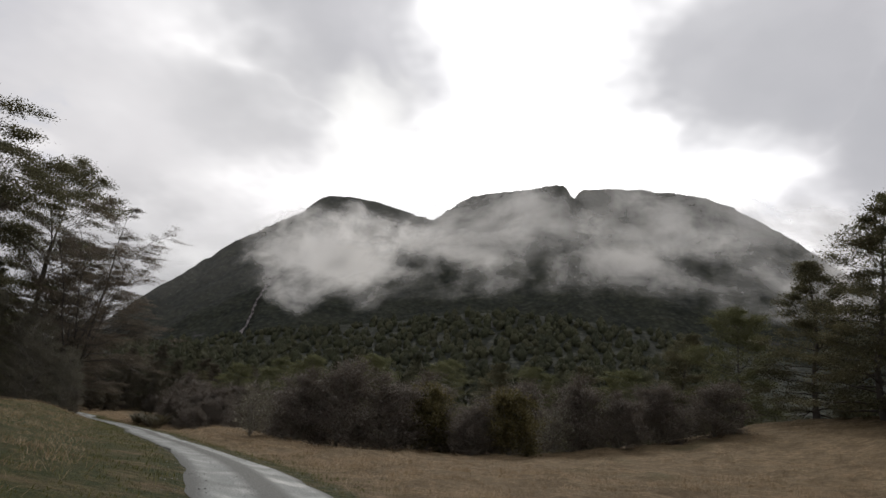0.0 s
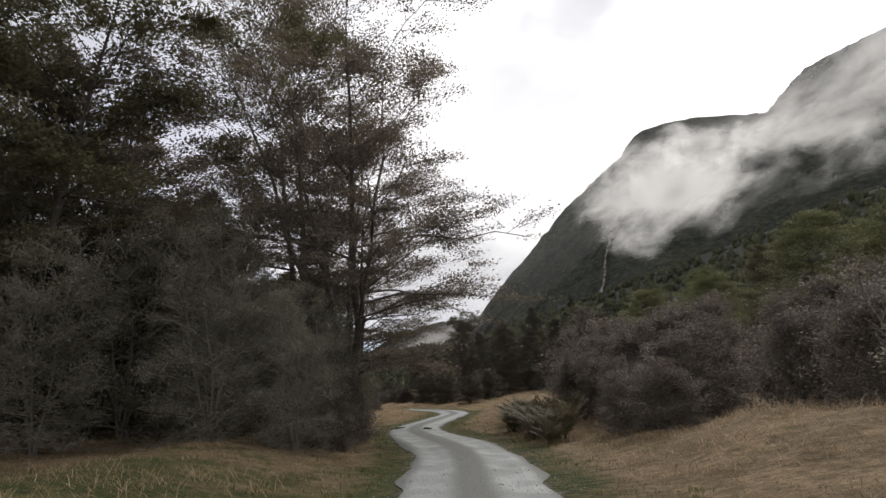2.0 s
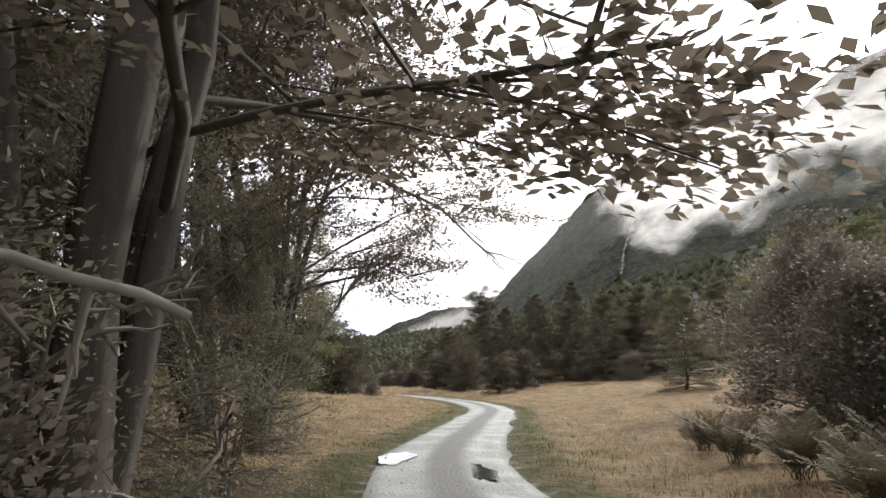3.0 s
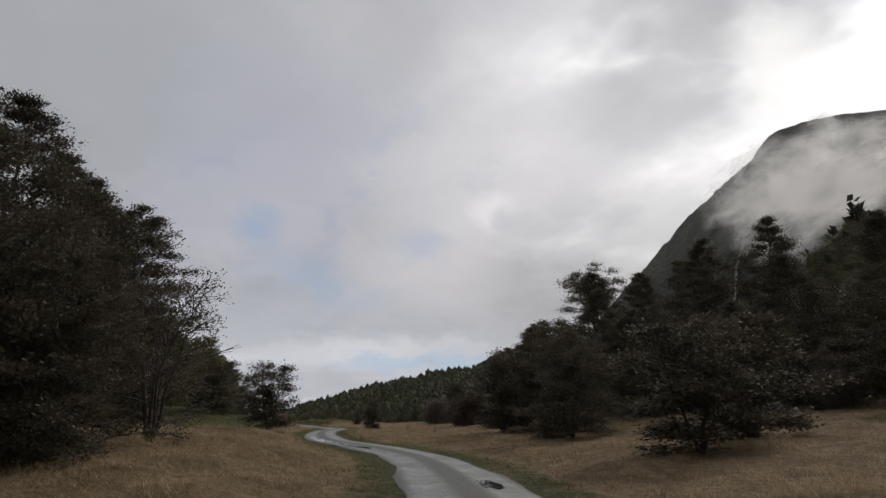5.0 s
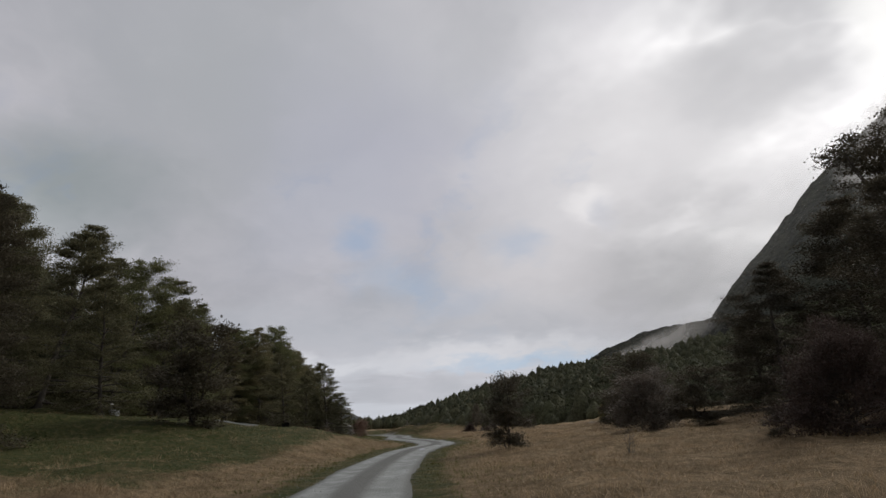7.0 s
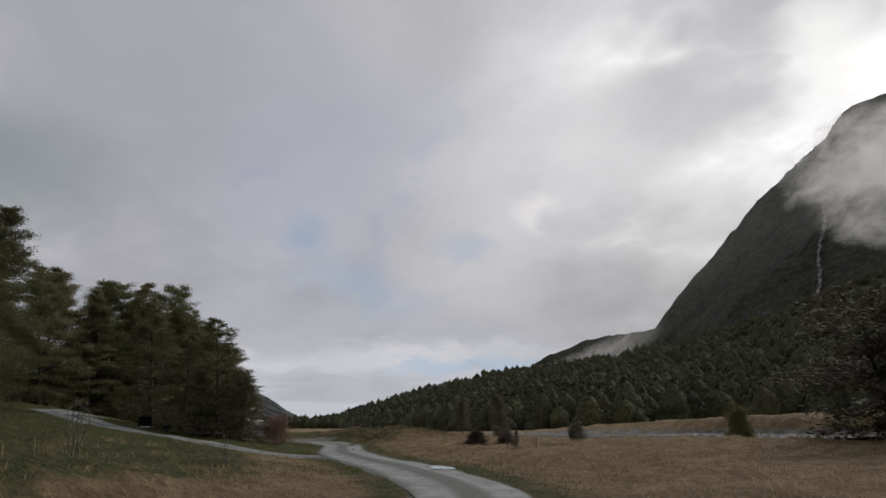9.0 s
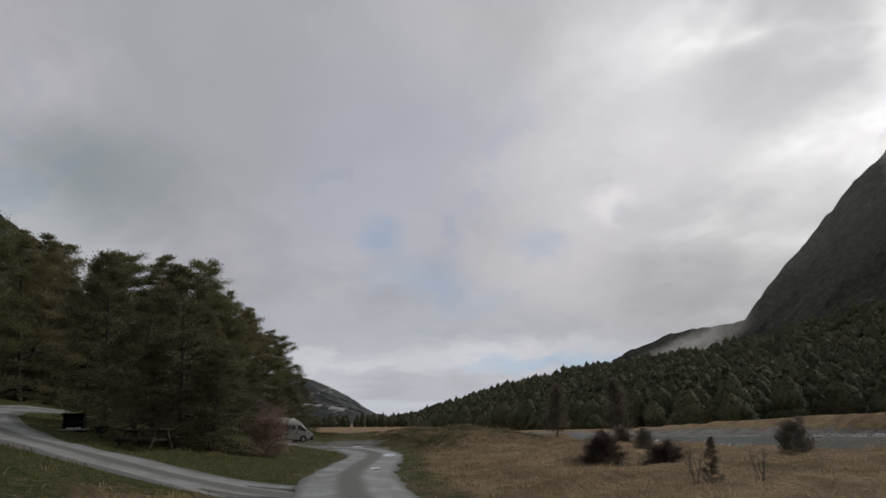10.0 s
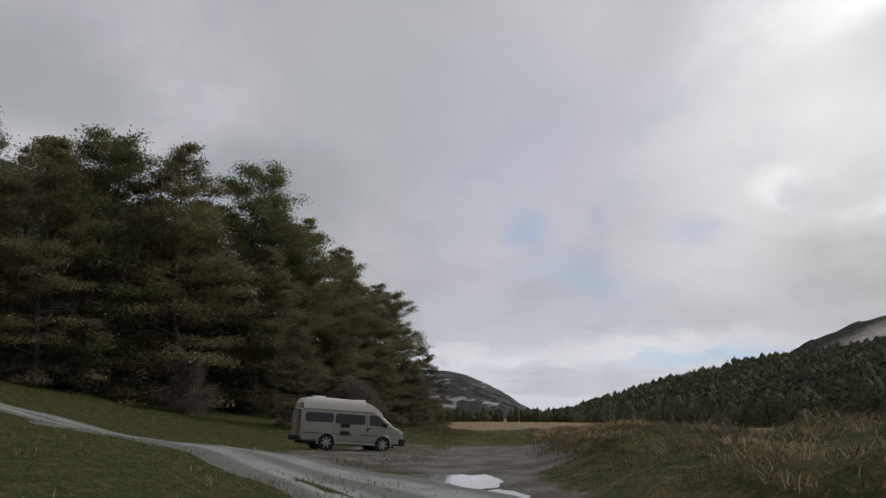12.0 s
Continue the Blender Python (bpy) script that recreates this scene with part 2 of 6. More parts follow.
def ground_material():
    m, n = material("grass_ground")
    pos = n.add("ShaderNodeNewGeometry").outputs["Position"]
    green = n.add("ShaderNodeAttribute", attr="green").outputs["Fac"]
    gravel = n.add("ShaderNodeAttribute", attr="gravel").outputs["Fac"]
    big = n.noise(pos, 0.09, 4.0)
    mid = n.noise(pos, 0.7, 5.0)
    fine = n.noise(n.add("ShaderNodeMapping", {0: pos, 3: (1, 1, 0.3)}).outputs[0], 9.0, 5.0, 0.7)
    dry = n.mix(n.span(mid, 0.3, 0.7), (0.21, 0.150, 0.084, 1), (0.39, 0.285, 0.168, 1))
    mat = n.noise(n.add("ShaderNodeMapping", {0: pos, 3: (1.0, 1.6, 1.0)}).outputs[0], 2.6, 7.0, 0.68)
    dry = n.mix(n.span(mat, 0.36, 0.60), n.mix(0.6, dry, (0.085, 0.065, 0.032, 1)), dry)
    dry = n.mix(n.span(fine, 0.35, 0.7), n.mix(0.5, dry, (0.09, 0.065, 0.035, 1)), dry)
    lush = n.mix(n.span(fine, 0.3, 0.7), (0.026, 0.036, 0.011, 1), (0.070, 0.078, 0.026, 1))
    lush = n.mix(n.span(mat, 0.44, 0.66, 0.0, 0.65), lush, (0.14, 0.115, 0.052, 1))
    f = n.span(n.math("ADD", green, n.math("MULTIPLY", n.math("SUBTRACT", mid, 0.5), 0.9)), 0.35, 0.65)
    f = n.math("MAXIMUM", f, n.span(big, 0.60, 0.70, 0.0, 0.55))
    col = n.mix(f, dry, lush)
    stone = n.mix(n.noise(pos, 14.0, 3.0), (0.09, 0.09, 0.085, 1), (0.30, 0.29, 0.27, 1))
    stone = n.mix(n.span(mid, 0.38, 0.62, 0.0, 0.75), stone, (0.085, 0.078, 0.062, 1))
    g = n.span(n.math("ADD", gravel, n.math("MULTIPLY", n.math("SUBTRACT", fine, 0.5), 0.8)), 0.4, 0.6)
    col = n.mix(g, col, stone)
    finish(n, col, 0.9, n.math("ADD", n.math("MULTIPLY", mat, 2.2), fine), 0.9, 0.14, spec=0.1)
    return m


def road_material():
    m, n = material("wet_gravel")
    pos = n.add("ShaderNodeNewGeometry").outputs["Position"]
    across = n.add("ShaderNodeAttribute", attr="across").outputs["Fac"]
    stones = n.add("ShaderNodeTexVoronoi", {"Vector": pos, "Scale": 16.0}).outputs["Distance"]
    speck = n.noise(pos, 22.0, 3.0, 0.7)
    mid = n.noise(pos, 0.55, 5.0)
    # packed wheel tracks paler and smoother than the loose middle
    track = n.math("ADD", n.span(n.math("ABSOLUTE", n.math("SUBTRACT", n.math("ABSOLUTE", across), 0.80)), 0.62, 0.25), 0.0)
    col = n.mix(speck, (0.055, 0.057, 0.052, 1), (0.165, 0.168, 0.157, 1))
    col = n.mix(n.math("MULTIPLY", track, n.span(mid, 0.25, 0.6, 0.45, 0.9)), col, (0.235, 0.25, 0.238, 1))
    col = n.mix(n.span(mid, 0.55, 0.75, 0, 0.5), col, (0.09, 0.088, 0.08, 1))
    wet = n.span(n.noise(pos, 0.9, 3.0), 0.42, 0.62)
    rough = n.math("SUBTRACT", 0.85, n.math("MULTIPLY", n.math("MULTIPLY", wet, track), 0.34))
    finish(n, col, rough, n.math("ADD", stones, n.math("MULTIPLY", speck, 0.6)), 0.6, 0.03, spec=0.28)
    return m


def water_material(name, tint, rough, wave, amount):
    m, n = material(name)
    pos = n.add("ShaderNodeNewGeometry").outputs["Position"]
    w = n.noise(n.add("ShaderNodeMapping", {0: pos, 3: (1, 1, 1)}).outputs[0], wave, 3.0)
    finish(n, (*tint, 1), rough, w, amount, 0.05, spec=0.8)
    return m


M_GROUND, M_ROAD = ground_material(), road_material()
M_PUDDLE = water_material("puddle_water", (0.05, 0.052, 0.05), 0.03, 3.0, 0.03)
M_RIVER = water_material("river_water", (0.13, 0.16, 0.165), 0.12, 2.2, 0.35)


def mountain_material():
    m, n = material("forested_mountain")
    pos = n.add("ShaderNodeNewGeometry").outputs["Position"]
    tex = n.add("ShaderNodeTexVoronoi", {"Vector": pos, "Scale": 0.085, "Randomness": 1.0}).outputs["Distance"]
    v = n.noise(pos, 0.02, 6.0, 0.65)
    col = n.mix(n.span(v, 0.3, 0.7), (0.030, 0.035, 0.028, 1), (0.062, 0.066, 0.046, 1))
    # lit crown tops and shaded gaps between crowns, put into the colour
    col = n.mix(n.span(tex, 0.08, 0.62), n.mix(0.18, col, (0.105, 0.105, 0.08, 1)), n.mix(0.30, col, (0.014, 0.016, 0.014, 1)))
    rock = n.span(n.noise(n.add("ShaderNodeMapping", {0: pos, 3: (1, 1, 0.25)}).outputs[0], 0.011, 6.0, 0.7), 0.62, 0.70, 0.0, 0.75)
    col = n.mix(rock, col, (0.10, 0.095, 0.09, 1))
    finish(n, col, 0.95, n.math("SUBTRACT", n.noise(pos, 0.05, 5.0, 0.6), n.math("MULTIPLY", tex, 0.35)), 0.8, 9.0, spec=0.1)
    return m


M_MOUNTAIN = mountain_material()


def far_hill_material():
    """Forest with the haze of kilometres of air put into its colour, and pale bare patches."""
    m, n = material("far_forest")
    pos = n.add("ShaderNodeNewGeometry").outputs["Position"]
    v = n.noise(pos, 0.012, 6.0, 0.65)
    col = n.mix(n.span(v, 0.3, 0.7), (0.06, 0.066, 0.066, 1), (0.105, 0.11, 0.105, 1))
    bare = n.span(n.noise(n.add("ShaderNodeMapping", {0: pos, 3: (1, 1, 3.5)}).outputs[0], 0.0075, 5.0, 0.6), 0.565, 0.62, 0, 0.85)
    finish(n, n.mix(bare, col, (0.46, 0.45, 0.44, 1)), 0.95, v, 0.6, 8.0, spec=0.1)
    return m


M_FAR_HILL = far_hill_material()


def mist_material(name, seed, scale, low, high, most):
    """A thin sheet of drifting cloud: white droplets where the noise is high, clear air elsewhere."""
    m, n = material(name)
    edge = n.add("ShaderNodeAttribute", attr="edge").outputs["Fac"]
    mu, mv = n.add("ShaderNodeAttribute", attr="run").outputs["Fac"], n.add("ShaderNodeAttribute", attr="rise").outputs["Fac"]
    pos = n.add("ShaderNodeCombineXYZ", {0: mu, 1: n.math("MULTIPLY", mv, 1.3), 2: seed * 370.0}).outputs[0]
    swirl = n.add("ShaderNodeVectorMath", {0: n.noise(pos, scale * 0.8, 3.0, 0.5, 1), 1: (0.5, 0.5, 0.5)}, operation="SUBTRACT").outputs[0]
    pos = n.add("ShaderNodeVectorMath", {0: pos, 1: n.add("ShaderNodeVectorMath", {0: swirl, "Scale": 0.6 / scale}, operation="SCALE").outputs[0]}, operation="ADD").outputs[0]
    f = n.math("ADD", n.noise(pos, scale, 6.5, 0.56), n.math("MULTIPLY", edge, 0.35))
    a = n.math("MULTIPLY", n.math("MULTIPLY", n.span(f, low, high), n.span(edge, 0.0, 0.5)), most)
    d = n.add("ShaderNodeBsdfDiffuse", {0: (0.88, 0.87, 0.86, 1)})
    t = n.add("ShaderNodeBsdfTranslucent", {0: (0.97, 0.96, 0.95, 1)})
    s = n.add("ShaderNodeMixShader", {0: 0.75, 1: d.outputs[0], 2: t.outputs[0]})
    clear = n.add("ShaderNodeBsdfTransparent")
    x = n.add("ShaderNodeMixShader", {0: a, 1: clear.outputs[0], 2: s.outputs[0]})
    n.add("ShaderNodeOutputMaterial", {0: x.outputs[0]})
    return m


def plain(name, color, rough=0.5, metal=0.0, var=0.25, scale=6.0, spec=0.4, bump=0.0):
    m, n = material(name)
    pos = n.add("ShaderNodeTexCoord").outputs["Object"]
    v = n.noise(pos, scale, 5.0)
    dark = tuple(c * (1 - var) for c in color)
    col = n.mix(n.span(v, 0.3, 0.7), (*dark, 1), (*color, 1))
    finish(n, col, n.span(v, 0.2, 0.8, rough * 0.85, min(1, rough * 1.15)), v if bump else None, bump, 0.01, metal, spec)
    return m


# ---- mesh helpers ----
def mesh_np(name, V, F, mat=None, parent=None, label="", smooth=False):
    """A mesh object from arrays of places and of faces (all with the same number of corners, or a list of such arrays)."""
    fs = F if isinstance(F, list) else [F]
    fs = [np.asarray(f, np.int32) for f in fs if len(f)]
    me = bpy.data.meshes.new(name)
    V = np.asarray(V, np.float32)
    me.vertices.add(len(V))
    me.vertices.foreach_set("co", V.ravel())
    loops = np.concatenate([f.ravel() for f in fs])
    counts = np.concatenate([np.full(len(f), f.shape[1], np.int32) for f in fs])
    me.loops.add(len(loops))
    me.loops.foreach_set("vertex_index", loops)
    me.polygons.add(len(counts))
    me.polygons.foreach_set("loop_start", np.r_[0, np.cumsum(counts)[:-1]].astype(np.int32))
    me.polygons.foreach_set("loop_total", counts)
    if smooth:
        me.polygons.foreach_set("use_smooth", np.ones(len(counts), bool))
    me.update(calc_edges=True)
    if mat:
        me.materials.append(mat)
    ob = new(name, me)
    if parent:
        ob.parent = parent
    if label:
        ob["label"] = label
    return ob


def attribute(ob, name, values):
    a = ob.data.attributes.new(name, "FLOAT", "POINT")
    a.data.foreach_set("value", np.asarray(values, np.float32))


def part(name, bm, mat, parent=None, label=""):
    """A bmesh as one mesh object under a thing or a part."""
    me = bpy.data.meshes.new(name)
    bm.to_mesh(me)
    bm.free()
    if mat:
        me.materials.append(mat)
    ob = new(name, me)
    if parent:
        ob.parent = parent
    if label:
        ob["label"] = label
    return ob


class Soup:
    """Collects tubes, quads and triangles for one mesh."""

    def __init__(self):
        self.v, self.q, self.t, self.n = [], [], [], 0

    def add(self, V, quads=None, tris=None):
        if quads is not None and len(quads):
            self.q.append(np.asarray(quads) + self.n)
        if tris is not None and len(tris):
            self.t.append(np.asarray(tris) + self.n)
        self.v.append(np.asarray(V, float))
        self.n += len(V)

    def tube(self, pts, radii, sides=5):
        pts = np.asarray(pts, float)
        d = np.gradient(pts, axis=0)
        d /= np.linalg.norm(d, axis=1)[:, None] + 1e-9
        ref = np.where(np.abs(d[:, 2:3]) > 0.9, [[1.0, 0, 0]], [[0, 0, 1.0]])
        a = np.cross(d, ref)
        a /= np.linalg.norm(a, axis=1)[:, None] + 1e-9
        b = np.cross(d, a)
        ang = np.arange(sides) * 2 * np.pi / sides
        ring = a[:, None] * np.cos(ang)[None, :, None] + b[:, None] * np.sin(ang)[None, :, None]
        V = (pts[:, None] + ring * np.asarray(radii, float)[:, None, None]).reshape(-1, 3)
        i = np.arange(len(pts) - 1)[:, None] * sides
        j = np.arange(sides)[None]
        k = (j + 1) % sides
        self.add(V, np.stack([i + j, i + k, i + sides + k, i + sides + j], -1).reshape(-1, 4))

    def leaves(self, centres, ahead, normal, length, width):
        """One four-cornered leaf, folded a little along its rib, for each row."""
        side = np.cross(ahead, normal)
        side /= np.linalg.norm(side, axis=1)[:, None] + 1e-9
        L, W = np.asarray(length)[:, None], np.asarray(width)[:, None]
        V = np.stack([centres - ahead * L * 0.5, centres + side * W * 0.5 + normal * W * 0.12, centres + ahead * L * 0.5, centres - side * W * 0.5 + normal * W * 0.12], 1)
        n = len(centres)
        self.add(V.reshape(-1, 3), np.arange(4 * n).reshape(n, 4))

    def mesh(self, name, mat, parent=None, label="", smooth=False):
        fs = [np.concatenate(x) for x in (self.q, self.t) if x]
        return mesh_np(name, np.concatenate(self.v), fs, mat, parent, label, smooth)


def unit(v):
    return v / (np.linalg.norm(v, axis=-1, keepdims=True) + 1e-9)


def smooth_step(a, b, x):
    t = np.clip((x - a) / (b - a), 0, 1)
    return t * t * (3 - 2 * t)


def lumps(x, y, seed, scale, octaves=4):
    """Smooth value noise on a plane, about -1 to 1."""
    rng = np.random.default_rng(seed)
    out, amp = np.zeros(np.shape(x)), 1.0
    for o in range(octaves):
        tab = rng.uniform(-1, 1, (64, 64))
        u, v = np.asarray(x) / scale + 17.3 * o, np.asarray(y) / scale - 9.1 * o
        i, j = np.floor(u).astype(int), np.floor(v).astype(int)
        fu, fv = u - i, v - j
        fu, fv = fu * fu * (3 - 2 * fu), fv * fv * (3 - 2 * fv)
        g = lambda p, q: tab[p % 64, q % 64]
        out += amp * ((g(i, j) * (1 - fu) + g(i + 1, j) * fu) * (1 - fv) + (g(i, j + 1) * (1 - fu) + g(i + 1, j + 1) * fu) * fv)
        amp, scale = amp * 0.5, scale * 0.5
    return out / 1.5


# ---- the land: road line, heights ----
ROAD = [(30, -66), (22, -30), (15, -8), (11, 5), (9, 13.5), (4.7, 22.6), (-1.7, 33.2), (-7.2, 41.3), (-11.2, 48.2), (-14.5, 52.6), (-20.2, 60.35), (-30.8, 71.7), (-38.1, 83.7),
        (-45.6, 96.4), (-55, 107.6), (-62.7, 114.8), (-72.8, 122.8), (-82, 127.9), (-92.4, 132.9), (-106, 141.8), (-119.1, 151.9), (-126.1, 158.7), (-134, 163.2), (-141, 166.2),
        (-147.9, 169.5), (-152.9, 172.6), (-160, 177), (-168, 180.8), (-182, 187), (-240, 219), (-420, 325)]
LOOP = [(-143, 166.8), (-149, 165.2), (-156, 162.2), (-166, 160.4), (-178, 161.2), (-185.5, 164.6), (-188.0, 168.6), (-186.2, 172.8), (-181, 176.2), (-174.5, 178.4)]


def spline(pts, n=10):
    p = np.array(pts, float)
    q = np.vstack([2 * p[0] - p[1], p, 2 * p[-1] - p[-2]])
    out = []
    for i in range(1, len(q) - 2):
        a, b, c, d = q[i - 1 : i + 3]
        for t in np.arange(n) / n:
            out.append(0.5 * (2 * b + (c - a) * t + (2 * a - 5 * b + 4 * c - d) * t * t + (3 * b - a - 3 * c + d) * t**3))
    return np.array(out + [p[-1]])


LINE = spline(ROAD, 6)
LOOPLINE = spline(LOOP, 6)


def along(x, y, line=None, start=18):
    """Arc length from the start of the drive, and the distance from the line (right of it positive)."""
    line = LINE if line is None else line
    seg = np.diff(line, axis=0)
    length = np.hypot(*seg.T)
    arc = np.r_[0, np.cumsum(length)]
    x, y = np.asarray(x, float), np.asarray(y, float)
    best, s, sign = np.full(x.shape, 1e9), np.zeros(x.shape), np.zeros(x.shape)
    for i in range(len(seg)):
        vx, vy = x - line[i, 0], y - line[i, 1]
        u = np.clip((vx * seg[i, 0] + vy * seg[i, 1]) / length[i] ** 2, 0, 1)
        d = np.hypot(vx - u * seg[i, 0], vy - u * seg[i, 1])
        m = d < best
        best, s = np.where(m, d, best), np.where(m, arc[i] + u * length[i], s)
        sign = np.where(m, np.where(seg[i, 0] * vy - seg[i, 1] * vx < 0, 1, -1), sign)
    return s - (arc[start] if start else 0), best * sign


def height(x, y):
    """Height of the ground: a level road in a wide valley floor that lifts gently to both sides, and a river bed."""
    s, d = along(x, y)
    right = np.interp(s, [0, 30, 60, 110, 160, 215, 235, 300, 340], [0.12, 0.10, 0.07, 0.06, 0.07, 0.05, 0.032, 0.02, 0.004])
    left = np.interp(s, [0, 30, 60, 110, 160, 205, 235, 255, 268, 292, 335], [0.05, 0.05, 0.06, 0.06, 0.05, 0.07, 0.15, 0.155, 0.165, 0.145, 0.03])
    a = np.abs(d)
    k = np.where(d > 0, right, left)
    z = k * (np.sqrt(np.maximum(a - 2.2, 0) ** 2 + 2.2) - 1.48)
    far = np.minimum(z, k * 62 + (a - 60) * 0.012) * smooth_step(420, 150, a)
    z = np.where(a > 60, far, z)
    z = z - 0.7 * smooth_step(22, -6, s) + 0.0042 * np.clip(d - 13, 0, 32) ** 2 * smooth_step(62, 30, s)
    # level gravel of the car park
    z = z * (1 - 0.8 * np.exp(-(((s - 277) / 9) ** 2)) * smooth_step(-25, -7, d) * (d < 0))
    # river on the right of the road's later part, and the terrace beyond it
    w = smooth_step(205, 232, s) * (d > 0)
    near = np.interp(s, [232, 262], [15, 10.5])
    bed = w * smooth_step(near, near + 4, d) * smooth_step(48, 45.5, d)
    z = z + (-0.32 - z) * bed + w * smooth_step(46, 48.5, d) * smooth_step(130, 70, d) * np.interp(s, [205, 300, 350], [0.3, 0.3, 0.1])
    # the valley floor falls away downstream
    z = z - 0.015 * np.clip(0.66 * (y - 175) - 0.75 * (x + 150) - 32, 0, 300)
    # rough turf
    off = smooth_step(2.5, 8, a) * (1 - 0.8 * bed)
    z = z + off * (0.16 * lumps(x, y, 3, 7.0, 3) + 0.05 * lumps(x, y, 4, 1.7, 2))
    # low grassy bank beside the car park
    b = np.interp(s, [246, 252, 259, 266, 290, 308], [0, 1.0, 1.15, 0.75, 0.6, 0]) * smooth_step(1.5 + 1.6 * smooth_step(259, 253, s), 3.8 + 1.6 * smooth_step(259, 253, s), d + 0.5 * lumps(x, y, 33, 2.6, 2)) * smooth_step(10.5, 6.5, d)
    b = np.maximum(b, 0.8 * smooth_step(285, 291, s) * smooth_step(322, 306, s) * smooth_step(-9, -5, d) * smooth_step(16, 8, d))
    z = z + 0.58 * b * (1 + 0.45 * lumps(x, y, 8, 2.2, 3)) + 0.55 * b * np.abs(lumps(x, y, 28, 1.5, 2))
    # grassy rise before the side road
    z = z + np.exp(-(((s - 203) / 7.5) ** 2)) * smooth_step(-2.4, -6.5, d) * smooth_step(-45, -30, d) * (0.9 + 0.05 * np.clip(a - 6, 0, 20))
    z = z + 0.75 * np.exp(-(((s - 151) / 11) ** 2)) * smooth_step(-2.6, -6, d) * smooth_step(-40, -22, d)
    # tussocks of matted dry grass
    tus = (1 - bed) * smooth_step(3.0, 5.0, a) * smooth_step(75, 45, a) * np.where(d < 0, smooth_step(60, 74, s) * smooth_step(236, 226, s), 1.0)
    z = z + 0.36 * tus * np.abs(lumps(x, y, 19, 1.9, 2)) + 0.12 * tus * lumps(x, y, 20, 4.5, 2)
    # hummocks of matted grass on the river flat
    h = smooth_step(225, 240, s) * smooth_step(2.4, 4.5, d) * smooth_step(17, 13, d)
    z = z + 0.24 * h * lumps(x, y, 9, 2.4, 2)
    # roadside banks of long grass early on
    b = np.exp(-(((s - 52) / 12) ** 2)) * np.exp(-(((d - 6.5) / 2.5) ** 2)) * 0.55 + np.exp(-(((s - 54) / 14) ** 2)) * np.exp(-(((d + 6.5) / 2.3) ** 2)) * 0.6
    return z + b


def put_on(x, y):
    return float(height(np.array([float(x)]), np.array([float(y)]))[0])


def ground():
    def axis(lo, hi, step):
        mid = np.arange(lo, hi + step, step)
        out = np.geomspace(step, 3600, 34)
        out = np.cumsum(out * 3600 / np.cumsum(out)[-1])
        return np.r_[lo - out[::-1], mid, hi + out]

    xs, ys = axis(-235, 45, 0.62), axis(0, 225, 0.62)
    X, Y = np.meshgrid(xs, ys, indexing="ij")
    x, y = X.ravel(), Y.ravel()
    s, d = along(x, y)
    z = height(x, y)
    ls, ld = along(x, y, LOOPLINE, 0)
    z = z - 0.06 * np.maximum(smooth_step(2.3, 1.2, np.abs(d)) * smooth_step(300, 285, s), smooth_step(2.2, 1.1, np.abs(ld)))
    i, j = np.meshgrid(np.arange(len(xs) - 1), np.arange(len(ys) - 1), indexing="ij")
    n = len(ys)
    F = np.stack([i * n + j, (i + 1) * n + j, (i + 1) * n + j + 1, i * n + j + 1], -1).reshape(-1, 4)
    ob = mesh_np("ground", np.stack([x, y, z], -1), F, M_GROUND, smooth=True)
    a = np.abs(d)
    green = smooth_step(3.4, 2.0, a) * 0.62
    green = np.maximum(green, smooth_step(225, 236, s) * smooth_step(312, 290, s) * smooth_step(-1, -3, d) * smooth_step(-46, -30, d))
    green = np.maximum(green, 0.62 * smooth_step(72, 52, s) * smooth_step(-1, -3, d) * smooth_step(-34, -20, d))
    green = np.maximum(green, 0.85 * smooth_step(165, 195, s) * smooth_step(240, 228, s) * smooth_step(-3, -7, d))
    green = np.maximum(green, 0.80 * np.exp(-(((s - 264) / 16) ** 2)) * smooth_step(1.5, 3, d) * smooth_step(13, 9, d))
    attribute(ob, "green", green)
    river = smooth_step(205, 232, s) * smooth_step(0, 2, d - np.interp(s, [232, 262], [16.2, 11.7])) * smooth_step(47, 45.8, d)
    lot = smooth_step(262, 268, s) * smooth_step(288, 280, s) * smooth_step(-7.5, -5, d) * smooth_step(3.2, 2.0, d)
    lanes = np.maximum(smooth_step(1.6, 1.0, a) * smooth_step(290, 280, s), smooth_step(1.6, 1.0, np.abs(ld)))
    attribute(ob, "gravel", np.maximum(np.maximum(river, lot), lanes))
    return tagged(ob, "valley floor of dry golden grass with mown green verges", "ground", kind="structure")


